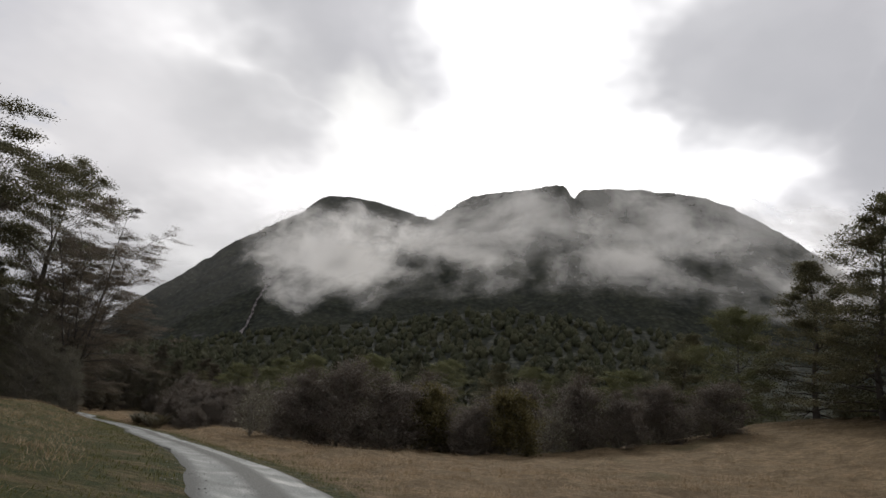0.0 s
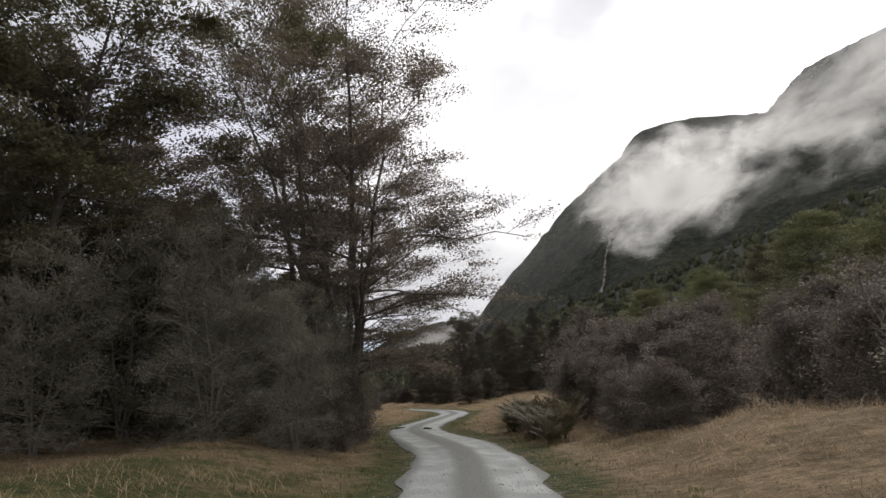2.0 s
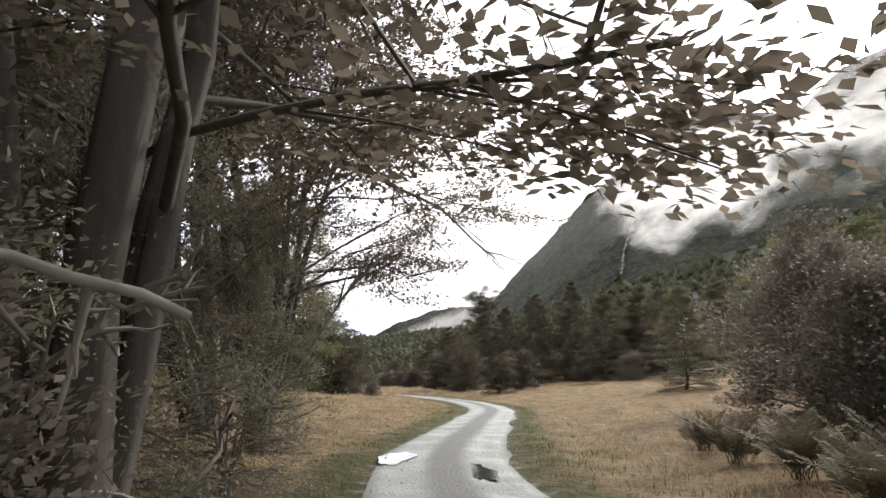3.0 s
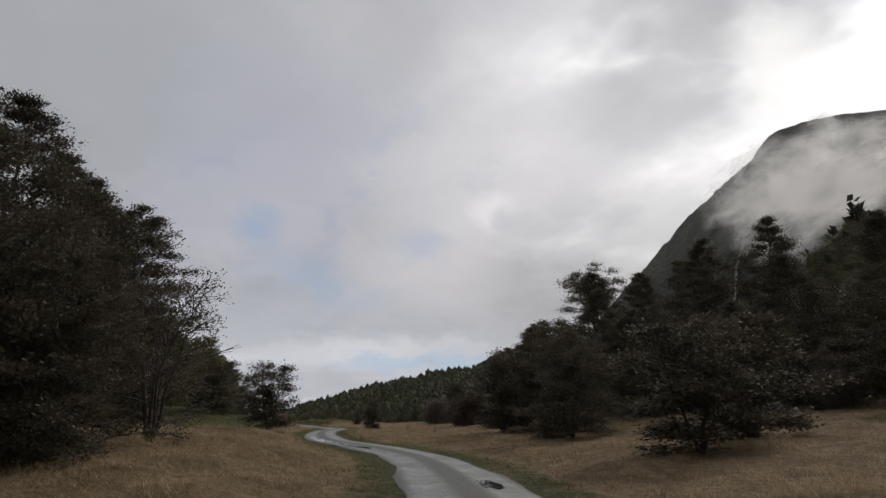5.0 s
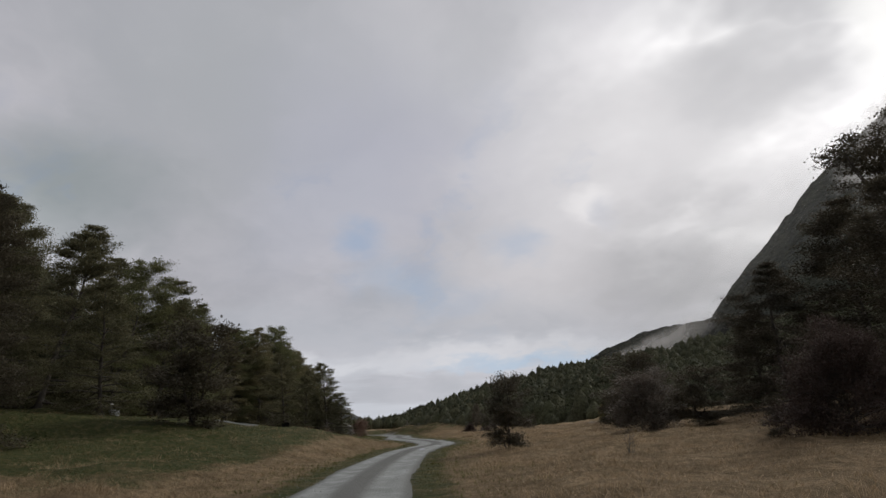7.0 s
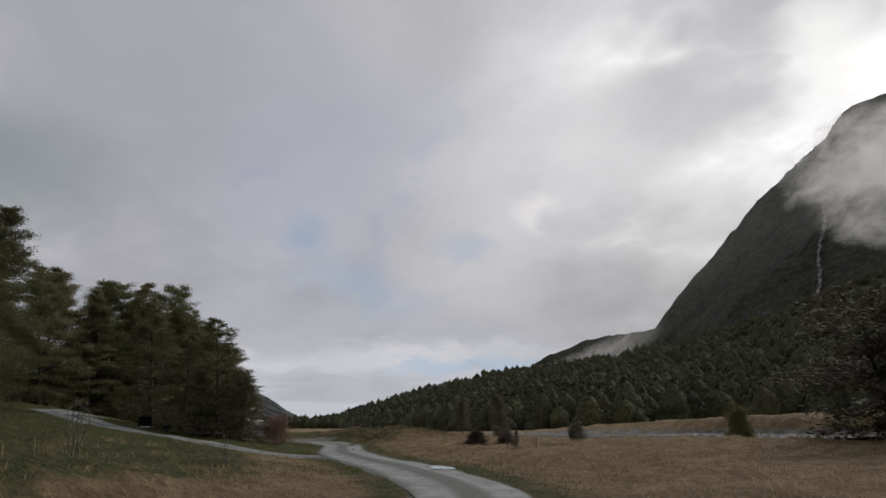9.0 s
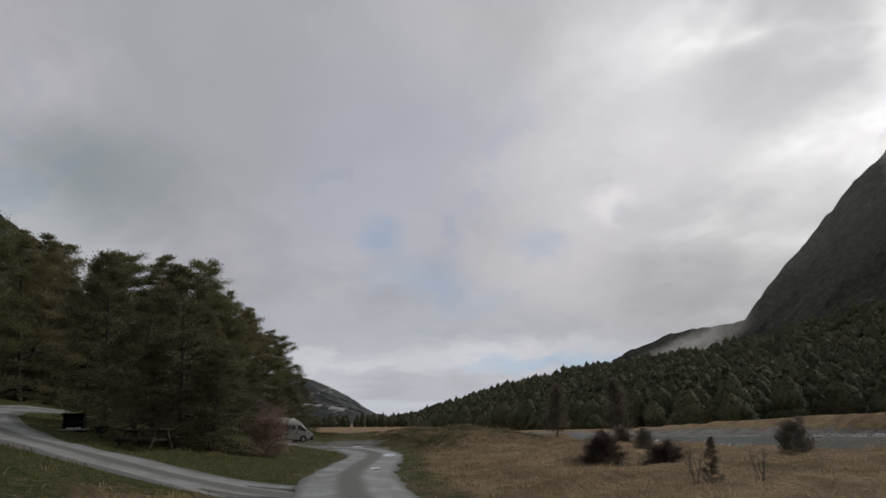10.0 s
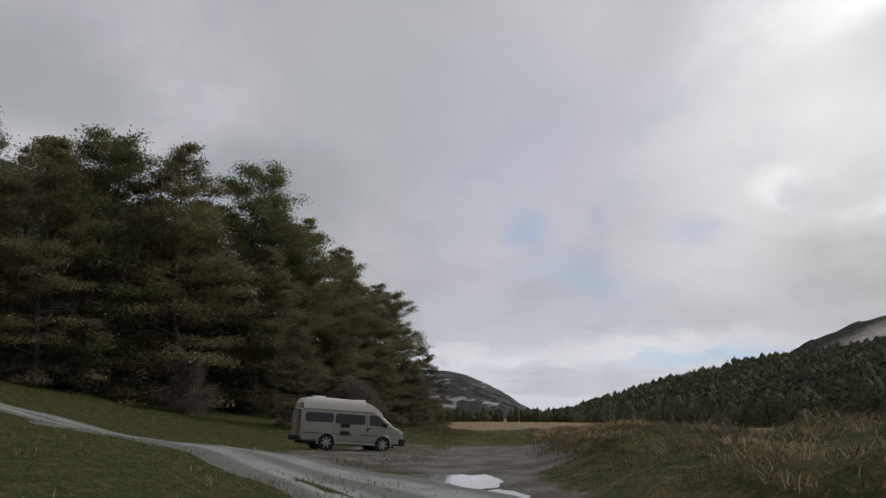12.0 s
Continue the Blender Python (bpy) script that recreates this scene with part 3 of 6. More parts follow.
def ribbon(name, line, half, mat, label, category, lift=0.0, wheel=0.80, seed=5, fade=0, wide=0.0):
    """A gravel road: crowned middle, two shallow wheel tracks, ragged edges."""
    seg = np.gradient(line, axis=0)
    nrm = unit(np.stack([seg[:, 1], -seg[:, 0]], -1))
    cols = np.linspace(-1, 1, 17)
    rows = []
    for k, (p, nn) in enumerate(zip(line, nrm)):
        h = half + wide * smooth_step(0.84, 0.93, k / len(line)) + 0.22 * lumps(np.array([k * 1.0]), np.array([0.0]), seed, 6.0, 3)[0]
        for c in cols:
            rows.append((*(p + nn * c * h), c * h, h))
    R = np.array(rows)
    base = height(R[:, 0], R[:, 1])
    acr = R[:, 2]
    prof = 0.035 - 0.04 * np.exp(-(((np.abs(acr) - wheel) / 0.3) ** 2)) + 0.009 * lumps(R[:, 0], R[:, 1], seed + 1, 1.2, 3)
    rim = np.maximum(R[:, 3], half) - 0.35
    edge = np.abs(acr) > rim
    if fade:
        k = np.repeat(np.arange(len(line)), len(cols))
        base = base - 0.075 * np.maximum(smooth_step(fade, 0, k), smooth_step(len(line) - 1 - fade, len(line) - 1, k))
    z = base + prof + lift - np.where(edge, 0.07 * (np.abs(acr) - rim) / 0.35, 0)
    n, w = len(line), len(cols)
    i, j = np.meshgrid(np.arange(n - 1), np.arange(w - 1), indexing="ij")
    F = np.stack([i * w + j, i * w + j + 1, (i + 1) * w + j + 1, (i + 1) * w + j], -1).reshape(-1, 4)[:, ::-1]
    ob = mesh_np(name, np.stack([R[:, 0], R[:, 1], z], -1), F, mat, smooth=True)
    attribute(ob, "across", acr)
    return tagged(ob, label, category, kind="structure")


ground()
fine_line = spline(ROAD[2:27] + [(-167.5, 179.3), (-175, 178.4), (-181.5, 175.9), (-186, 172.2)], 22)
ribbon("road", fine_line, 1.36, M_ROAD, "narrow wet grey gravel road with pale wheel tracks", "road", fade=6, wide=0.75)
ribbon("side_road", spline(LOOP, 14), 1.8, M_ROAD, "narrow gravel loop road round a grass island", "road", lift=-0.02, seed=15, fade=22)


# ---- mountains, distant forest, mist ----
def sheet(name, low, high, nu, nv, mat, bend=1.3, rough=22.0, seed=1, label="", category="mountain", back=True, canopy=4.0):
    """A mountain side between its foot line and its ridge line, with gullies, spurs and a back slope."""
    L, H = spline(low, 40), spline(high, 40)
    u = np.linspace(0, 1, nu)
    at = lambda P: np.stack([np.interp(u * (len(P) - 1), np.arange(len(P)), P[:, k]) for k in range(3)], -1)
    A, B = at(L), at(H)
    v = np.linspace(0, 1, nv)[None, :, None]
    P = A[:, None] * (1 - v) + B[:, None] * v
    P[..., 2] = A[:, None, 2] + (B[:, None, 2] - A[:, None, 2]) * (v[..., 0] ** bend)
    flat = unit((A - B) * [1, 1, 0])[:, None]
    hold = np.sin(np.pi * np.clip(v[..., 0], 0, 1)) ** 0.7
    uu = np.broadcast_to(u[:, None] * np.linalg.norm(A[-1] - A[0]), P.shape[:2])
    hh = np.broadcast_to(v[..., 0] * 900, P.shape[:2])
    spur = lumps(uu, hh * 0.25, seed, 240, 4) * rough * 2.4 + lumps(uu, hh, seed + 1, 60, 3) * rough * 0.6
    P = P + flat * (spur * hold)[..., None]
    P[..., 2] += lumps(uu, hh, seed + 2, 11, 2) * canopy + lumps(uu, hh, seed + 3, 40, 2) * canopy
    if back:
        P = np.concatenate([P, (P[:, -1] - flat[:, 0] * 400 + [0, 0, -300])[:, None]], 1)
        nv += 1
    i, j = np.meshgrid(np.arange(nu - 1), np.arange(nv - 1), indexing="ij")
    F = np.stack([i * nv + j, (i + 1) * nv + j, (i + 1) * nv + j + 1, i * nv + j + 1], -1).reshape(-1, 4)
    ob = mesh_np(name, P.reshape(-1, 3), F, mat, smooth=True)
    tagged(ob, label, category, kind="structure")
    return ob, P


RIDGE = [(-1050, 1530, 5), (-1010, 1560, 158), (-935, 1605, 280), (-855, 1657, 380), (-768, 1700, 484), (-673, 1739, 570), (-615, 1760, 618), (-551, 1775, 682), (-400, 1765, 668),
         (-262, 1765, 640), (-235, 1768, 648), (-150, 1775, 722), (-10, 1780, 762), (95, 1775, 788), (132, 1772, 752), (170, 1768, 782), (330, 1745, 782), (480, 1705, 762), (640, 1645, 664),
         (760, 1590, 560), (980, 1450, 390), (1250, 1200, 260)]
FOOT = [(-980, 1500, 5), (-880, 1350, 12), (-720, 1200, 30), (-520, 1140, 60), (-300, 1090, 80), (-60, 1050, 85), (180, 1010, 80), (430, 950, 60), (700, 820, 40), (950, 620, 20)]
RIDGE = [tuple(np.array([5, 10, 1]) + (np.array(p) - [5, 10, 1]) * np.interp(p[0], [-1330, -900, -540], [0.93, 0.94, 1.0])) for p in RIDGE]
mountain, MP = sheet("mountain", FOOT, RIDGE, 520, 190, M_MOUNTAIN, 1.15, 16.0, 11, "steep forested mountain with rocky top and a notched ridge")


def rock_slide():
    """A pale streak of bare rubble down the slope."""
    m, n = material("pale_rubble")
    pos = n.add("ShaderNodeNewGeometry").outputs["Position"]
    v = n.noise(pos, 0.12, 5.0, 0.7)
    finish(n, n.mix(n.span(v, 0.4, 0.6), (0.07, 0.062, 0.06, 1), (0.28, 0.25, 0.245, 1)), 0.9, v, 0.8, 3.0)
    V, F = [], []
    k0 = int(np.argmin(np.abs(np.degrees(np.arctan2(MP[:, 60, 0] + 1, MP[:, 60, 1] - 30)) + 21.9)))
    for r, j in enumerate(range(38, 118)):
        wob = int(round(1.2 * math.sin(r * 0.13) - (r - 20) * 0.12))
        wide = (1.0 + 0.7 * lumps(np.array([r * 1.0]), np.array([3.0]), 91, 7.0, 3)[0]) * (1.35 - 0.009 * r)
        a, b = MP[k0 + wob, j], MP[k0 + wob + 1, j]
        way = (b - a) / np.linalg.norm(b - a)
        out = np.array([0.25, -1.0, 0.7]) * 6
        for c in (-1, -0.3, 0.4, 1):
            V.append(a + way * c * wide * 3.2 + out + [0, 0, 2 * math.sin(c * 3 + r)])
    for r in range(79):
        for c in range(3):
            F.append((r * 4 + c, r * 4 + c + 1, r * 4 + 5 + c, r * 4 + 4 + c))
    return mesh_np("rock_slide", np.array(V), np.array(F), m, mountain, "pale streak of bare rubble")


rock_slide()
sheet("distant_mountain", [(-2050, 1700, 0), (-1700, 1850, 0), (-1350, 2050, 20)], [(-2010, 1900, 10), (-1730, 1930, 165), (-1560, 2050, 258), (-1350, 2150, 285), (-1100, 2250, 300)], 120, 50, M_MOUNTAIN, 1.0, 14.0, 31,
      "distant forested mountain rising into cloud")
sheet("valley_mountain", [(-3060, 1080, -5), (-2960, 1380, -8), (-2890, 1560, -10), (-2850, 1700, -12), (-2820, 1900, -14)], [(-3230, 900, 250), (-3193, 1159, 230), (-3095, 1420, 207), (-3019, 1588, 134), (-2946, 1726, 40), (-2870, 1880, -6)], 140, 60, M_FAR_HILL, 0.9, 10.0, 41,
      "far forested mountain at the end of the valley with bare rock patches", canopy=2.0)
sheet("valley_ridge", [(-4400, 2500, -20), (-4100, 2750, -20), (-3900, 2950, -20)], [(-4500, 2450, 40), (-4350, 2800, 22), (-4000, 3100, 45)], 40, 12, M_MOUNTAIN, 1.0, 6.0, 51, "low blue ridge at the valley's far end")
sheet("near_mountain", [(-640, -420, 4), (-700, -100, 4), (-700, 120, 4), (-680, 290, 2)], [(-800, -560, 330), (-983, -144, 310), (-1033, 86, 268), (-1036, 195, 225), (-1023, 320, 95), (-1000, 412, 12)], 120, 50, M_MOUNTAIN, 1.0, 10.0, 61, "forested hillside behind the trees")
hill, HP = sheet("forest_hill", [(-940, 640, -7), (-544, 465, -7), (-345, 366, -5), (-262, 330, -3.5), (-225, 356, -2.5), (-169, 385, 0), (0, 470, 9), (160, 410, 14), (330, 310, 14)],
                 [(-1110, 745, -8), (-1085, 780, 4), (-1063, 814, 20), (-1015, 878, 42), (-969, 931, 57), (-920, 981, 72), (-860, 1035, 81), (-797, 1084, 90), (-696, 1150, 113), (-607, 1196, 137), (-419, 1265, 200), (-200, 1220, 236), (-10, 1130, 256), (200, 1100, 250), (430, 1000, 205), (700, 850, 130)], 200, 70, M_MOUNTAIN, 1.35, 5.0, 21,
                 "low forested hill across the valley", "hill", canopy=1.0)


def mound_crown(seed, pointed=0.0, m=46, fine=1.0):
    """A distant broadleaf crown: a lumpy dome of boughs with leafy sprays breaking its outline."""
    rng = np.random.default_rng(seed)
    rings, sides = 8, 12
    f = np.linspace(0, 1, rings)[:, None]
    a = (np.arange(sides)[None] + 0.5 * (np.arange(rings)[:, None] % 2)) * 2 * np.pi / sides
    w = np.interp(f, [0, 0.18, 0.45, 0.75, 0.92, 1], [0.45, 0.80, 0.84, 0.62 - 0.22 * pointed, 0.34 - 0.16 * pointed, 0.04])
    bulge = np.zeros((rings, sides))
    for _ in range(13):
        ca, cf = rng.uniform(0, 6.28), rng.uniform(0.1, 1.0)
        bulge += np.exp(-((np.angle(np.exp(1j * (a - ca))) / 0.5) ** 2) - ((f - cf) / 0.14) ** 2)
    w = w * (0.74 + 0.34 * np.minimum(bulge, 1.3)) * rng.uniform(0.94, 1.06, w.shape)
    z = 0.05 + 2.35 * f + 0.16 * np.minimum(bulge, 1.2) + rng.normal(0, 0.04, w.shape)
    sp = Soup()
    Q = [(r * sides + k, r * sides + (k + 1) % sides, (r + 1) * sides + (k + 1) % sides, (r + 1) * sides + k) for r in range(rings - 1) for k in range(sides)]
    sp.add(np.stack([w * np.cos(a), w * np.sin(a), z], -1).reshape(-1, 3), Q)
    r, k = rng.integers(1, rings, m), rng.integers(0, sides, m)
    c = np.stack([w[r, k] * np.cos(a[r, k]), w[r, k] * np.sin(a[r, k]), z[r, k]], -1)
    out = unit(np.stack([np.cos(a[r, k]), np.sin(a[r, k]), rng.uniform(0.2, 1.4, m)], -1) + rng.normal(0, 0.25, (m, 3)))
    nr = unit(np.cross(out, rng.normal(0, 1, (m, 3))))
    ln = rng.uniform(0.16, 0.32, m) * fine
    c = c + np.cross(out, nr) * rng.uniform(-0.15, 0.15, (m, 1))
    sp.leaves(c + out * ln[:, None] * 0.3, out, nr, ln, ln * rng.uniform(0.4, 0.7, m))
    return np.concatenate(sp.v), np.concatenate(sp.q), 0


FAR_CROWNS = [mound_crown(k, 0.3 * (k % 3)) for k in range(5)]
CROWNS = [mound_crown(20 + k, 0.25 * (k % 3), 230, 0.6) for k in range(5)]


def forest(name, places, sizes, tall, mat, label, seed, near=None):
    """Many far crowns in one mesh; near tells which have the finer leaves."""
    rng = np.random.default_rng(seed)
    vs, fs, ms, n = [], [], [], 0
    for i, (p, w, h) in enumerate(zip(places, sizes, tall)):
        V, F, inner = (CROWNS if near is None or near[i] else FAR_CROWNS)[rng.integers(5)]
        a = rng.uniform(0, 6.28)
        R = np.array([[math.cos(a), -math.sin(a)], [math.sin(a), math.cos(a)]])
        q = np.empty_like(V)
        q[:, :2] = V[:, :2] @ R.T * w * 0.5
        q[:, 2] = V[:, 2] * h / 2.6
        vs.append(q + p)
        fs.append(F + n)
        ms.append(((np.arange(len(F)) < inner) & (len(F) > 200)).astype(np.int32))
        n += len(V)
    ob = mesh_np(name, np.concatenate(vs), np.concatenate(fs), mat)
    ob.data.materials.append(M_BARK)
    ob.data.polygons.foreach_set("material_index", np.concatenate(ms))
    return tagged(ob, label, "forest", kind="stuff")


def hill_forest():
    rng = np.random.default_rng(7)
    pts = []
    nu, nv = HP.shape[0], HP.shape[1] - 1
    while len(pts) < 6200:
        f = rng.uniform(0, 1)
        i, j = rng.uniform(1, nu * 0.9), (f ** 0.85) * (nv - 2)
        a, b = int(i), int(j)
        p = HP[a, b] * (1 - (i - a)) + HP[a + 1, b] * (i - a)
        p = p + (HP[a, b + 1] - HP[a, b]) * (j - b)
        pts.append(p - [0, 0, 2.5])
    pts = np.array(pts)
    far = np.hypot(pts[:, 0] + 150, pts[:, 1] - 170)
    w = rng.uniform(7.5, 14.5, len(pts)) * np.interp(far, [200, 500], [1.0, 1.15])
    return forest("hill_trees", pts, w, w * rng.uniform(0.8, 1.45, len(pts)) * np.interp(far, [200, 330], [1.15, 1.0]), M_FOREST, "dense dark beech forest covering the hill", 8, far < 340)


hill_forest()


def mist(name, low, high, nu, nv, mat, label, lift=60, seed=3):
    """Drifting cloud before the slope: one billowed sheet, dense in the middle and gone at its rim."""
    L, H = spline(low, 30), spline(high, 30)
    u, v = np.linspace(0, 1, nu), np.linspace(0, 1, nv)
    at = lambda P: np.stack([np.interp(u * (len(P) - 1), np.arange(len(P)), P[:, k]) for k in range(3)], -1)
    P = at(L)[:, None] * (1 - v)[None, :, None] + at(H)[:, None] * v[None, :, None]
    U, W = np.meshgrid(u * 1500, v * 500, indexing="ij")
    P = P + np.array([0.15, -1, 0.1]) * (lumps(U, W, seed, 220, 3) * lift)[..., None]
    edge = np.sin(np.pi * u)[:, None] ** 0.8 * np.sin(np.pi * v)[None] ** 1.1
    i, j = np.meshgrid(np.arange(nu - 1), np.arange(nv - 1), indexing="ij")
    F = np.stack([i * nv + j, (i + 1) * nv + j, (i + 1) * nv + j + 1, i * nv + j + 1], -1).reshape(-1, 4)
    ob = mesh_np(name, P.reshape(-1, 3), F, mat, smooth=True)
    attribute(ob, "edge", edge.ravel())
    run = np.cumsum(np.r_[0, np.linalg.norm(np.diff(P[:, nv // 2], axis=0), axis=1)])
    rise = np.cumsum(np.r_[0, np.linalg.norm(np.diff(P[nu // 2], axis=0), axis=1)])
    attribute(ob, "run", np.repeat(run, nv))
    attribute(ob, "rise", np.tile(rise, nu))
    ob.visible_shadow = False
    return tagged(ob, label, "cloud", kind="stuff")


M_MIST = mist_material("mist", 4.0, 0.0085, 0.60, 1.00, 0.84)
M_MIST_THIN = mist_material("thin_mist", 9.0, 0.0065, 0.56, 1.02, 0.78)
M_MIST_THICK = mist_material("thick_mist", 2.0, 0.0085, 0.56, 0.94, 0.95)
C_WHITE = "dense white cloud clinging to the mountain"
mist("low_cloud", [(-520, 1100, 165), (-430, 1122, 160), (-310, 1150, 175), (-150, 1170, 230)],
     [(-510, 1120, 410), (-420, 1150, 450), (-300, 1180, 450), (-140, 1200, 450)], 80, 56, M_MIST_THICK, C_WHITE, 14, 3)
mist("low_cloud", [(-420, 1200, 280), (-350, 1220, 290), (-270, 1230, 310), (-160, 1230, 330)],
     [(-420, 1230, 470), (-350, 1250, 500), (-270, 1260, 480), (-150, 1260, 480)], 70, 50, mist_material("billow", 21.0, 0.011, 0.58, 0.95, 0.95), C_WHITE, 12, 13)
mist("low_cloud", [(-380, 1150, 230), (-200, 1160, 250), (60, 1150, 270), (270, 1130, 270), (500, 1050, 240), (800, 880, 220)],
     [(-380, 1180, 450), (-200, 1190, 450), (60, 1180, 500), (270, 1160, 500), (500, 1080, 470), (830, 900, 410)], 100, 46, M_MIST, "long bank of cloud along the mountain", 14)
mist("low_cloud", [(-300, 1260, 340), (-160, 1270, 350), (60, 1260, 390), (280, 1240, 390), (560, 1140, 330), (860, 960, 260)],
     [(-300, 1290, 520), (-160, 1300, 560), (60, 1290, 640), (280, 1270, 650), (560, 1170, 570), (880, 980, 430)], 100, 46, M_MIST_THIN, "thin torn cloud drifting below the ridge", 14, 5)
mist("low_cloud", [(-1110, 1310, 90), (-1030, 1350, 100), (-960, 1380, 110), (-850, 1410, 150)],
     [(-1110, 1320, 130), (-1030, 1360, 158), (-960, 1390, 190), (-840, 1420, 255)], 60, 40, mist_material("valley_mist", 15.0, 0.005, 0.42, 1.0, 0.46), "soft cloud filling the side valley", 6, 6)
mist("haze", [(-1250, 1240, 0), (-700, 1290, 10), (-200, 1290, 40), (300, 1200, 40), (900, 860, 30)],
     [(-1180, 1420, 210), (-560, 1640, 660), (-100, 1660, 720), (350, 1620, 740), (1000, 1300, 420)], 50, 30, mist_material("haze", 1.0, 0.004, 0.15, 1.0, 0.15), "thin grey haze before the mountain", 10, 9)


# ---- trees and shrubs ----
def grow(rng, height_m, spread, first=0.2, limbs=34, subs=5, profile=None, lift=(10, 55), droop=0.12, leaf=0.17, per=14, puff=0.55, flat=0.3, stems=1, trunk_r=0.2, lean=0.04, bare=0.0, sides=6, twig=0.012, inner=0.25, splay=0.22, forward=0.4):
    """Trunk with limbs and twigs, and sprays of leaves at the twigs: two Soups."""
    wood, green = Soup(), Soup()
    xs, ps = profile or ([0, 0.3, 0.7, 1], [0.7, 1.0, 0.75, 0.15])
    spots, ways, puffs = [], [], []
    for k in range(stems):
        tilt = rng.normal(0, lean, 2) + (0 if stems == 1 else splay * (0.5 + 0.5 * (k % 3)) * np.array([math.cos(k * 2.4), math.sin(k * 2.4)]))
        h = height_m * (1 if k == 0 else rng.uniform(0.6, 0.95))
        f = np.linspace(0, 1, 9)
        wob = np.cumsum(rng.normal(0, 0.022, (9, 2)), 0) * h * 0.5
        T = np.stack([tilt[0] * h * f + wob[:, 0], tilt[1] * h * f + wob[:, 1], h * f - 0.15], -1)
        T[0, :2] *= 0.2
        r = trunk_r * (1 if k == 0 else 0.75) * (1.02 - 0.94 * f) * np.where(f < 0.06, 1.35, 1)
        wood.tube(T, r, sides)
        m = max(3, limbs // stems)
        for i in range(m):
            g = first + (1 - first) * (i + rng.uniform(0.1, 0.9)) / m
            p0 = np.array([np.interp(g, f, T[:, c]) for c in range(3)])
            L = spread * np.interp((g - first) / (1 - first), xs, ps) * rng.uniform(0.65, 1.15)
            pf = 0.55 + 0.45 * min(1.0, L / (0.6 * spread))
            az = i * 2.399 + rng.uniform(-0.5, 0.5) + k
            el = radians(np.interp((g - first) / (1 - first), [0, 1], lift) + rng.normal(0, 9))
            d = np.array([math.cos(az) * math.cos(el), math.sin(az) * math.cos(el), math.sin(el)])
            u = np.linspace(0, 1, 6)[:, None]
            B = p0 + d * L * u + np.array([0, 0, -droop * L]) * u**2 + rng.normal(0, 0.03 * L, (6, 3)) * u
            r0 = max(twig * 1.6, np.interp(g, f, r) * 0.42)
            wood.tube(B, np.linspace(r0, twig, 6), 4)
            bareone = rng.uniform() < bare
            for j in range(max(2, round(subs * min(1.0, L / (0.6 * spread))))):
                w = rng.uniform(inner, 1.0)
                q0 = np.array([np.interp(w * 5, np.arange(6), B[:, c]) for c in range(3)])
                turn = az + rng.choice([-1, 1]) * rng.uniform(0.35, 1.2)
                e2 = el * forward + rng.normal(0.05, 0.22)
                d2 = np.array([math.cos(turn) * math.cos(e2), math.sin(turn) * math.cos(e2), math.sin(e2)])
                l2 = L * rng.uniform(0.22, 0.45) * (1.15 - 0.5 * w) + puff * 0.5 * pf
                C = q0 + d2 * l2 * np.linspace(0, 1, 3)[:, None] + np.array([0, 0, -0.1 * l2]) * np.linspace(0, 1, 3)[:, None] ** 2
                wood.tube(C, np.linspace(twig, twig * 0.4, 3), 3)
                if bareone:
                    continue
                for e in (0.45, 0.75, 1.02):
                    spots.append(q0 + (C[2] - q0) * e)
                    ways.append(d2)
                    puffs.append(pf)
            if not bareone:
                spots.append(B[5])
                ways.append(d)
                puffs.append(pf)
        spots.append(T[8] * 0.6 + T[7] * 0.4)
        ways.append(np.array([0, 0, 1.0]))
        puffs.append(1.0)
    S, D = np.array(spots), np.array(ways)
    n = len(S) * per
    S, D = np.repeat(S, per, 0), np.repeat(D, per, 0)
    off = rng.normal(0, 1, (n, 3)) * np.repeat(puffs, per)[:, None] * puff * np.array([0.55, 0.55, 0.55 * flat])
    ah = unit(D + rng.normal(0, 0.6, (n, 3)) * [1, 1, 0.6])
    nr = unit(np.array([0, 0, 1.0]) + rng.normal(0, 0.5, (n, 3)))
    ln = leaf * rng.uniform(0.6, 1.35, n)
    green.leaves(S + off, ah, nr, ln, ln * rng.uniform(0.4, 0.65, n))
    return wood, green


def plant(name, mat, bark, seed, **how):
    root = new(name)
    wood, green = grow(np.random.default_rng(seed), **how)
    wood.mesh("trunk" if "tree" in name or "sapling" in name else "stem", bark, root)
    green.mesh("crown" if "tree" in name or "sapling" in name else "foliage", mat, root)
    return root


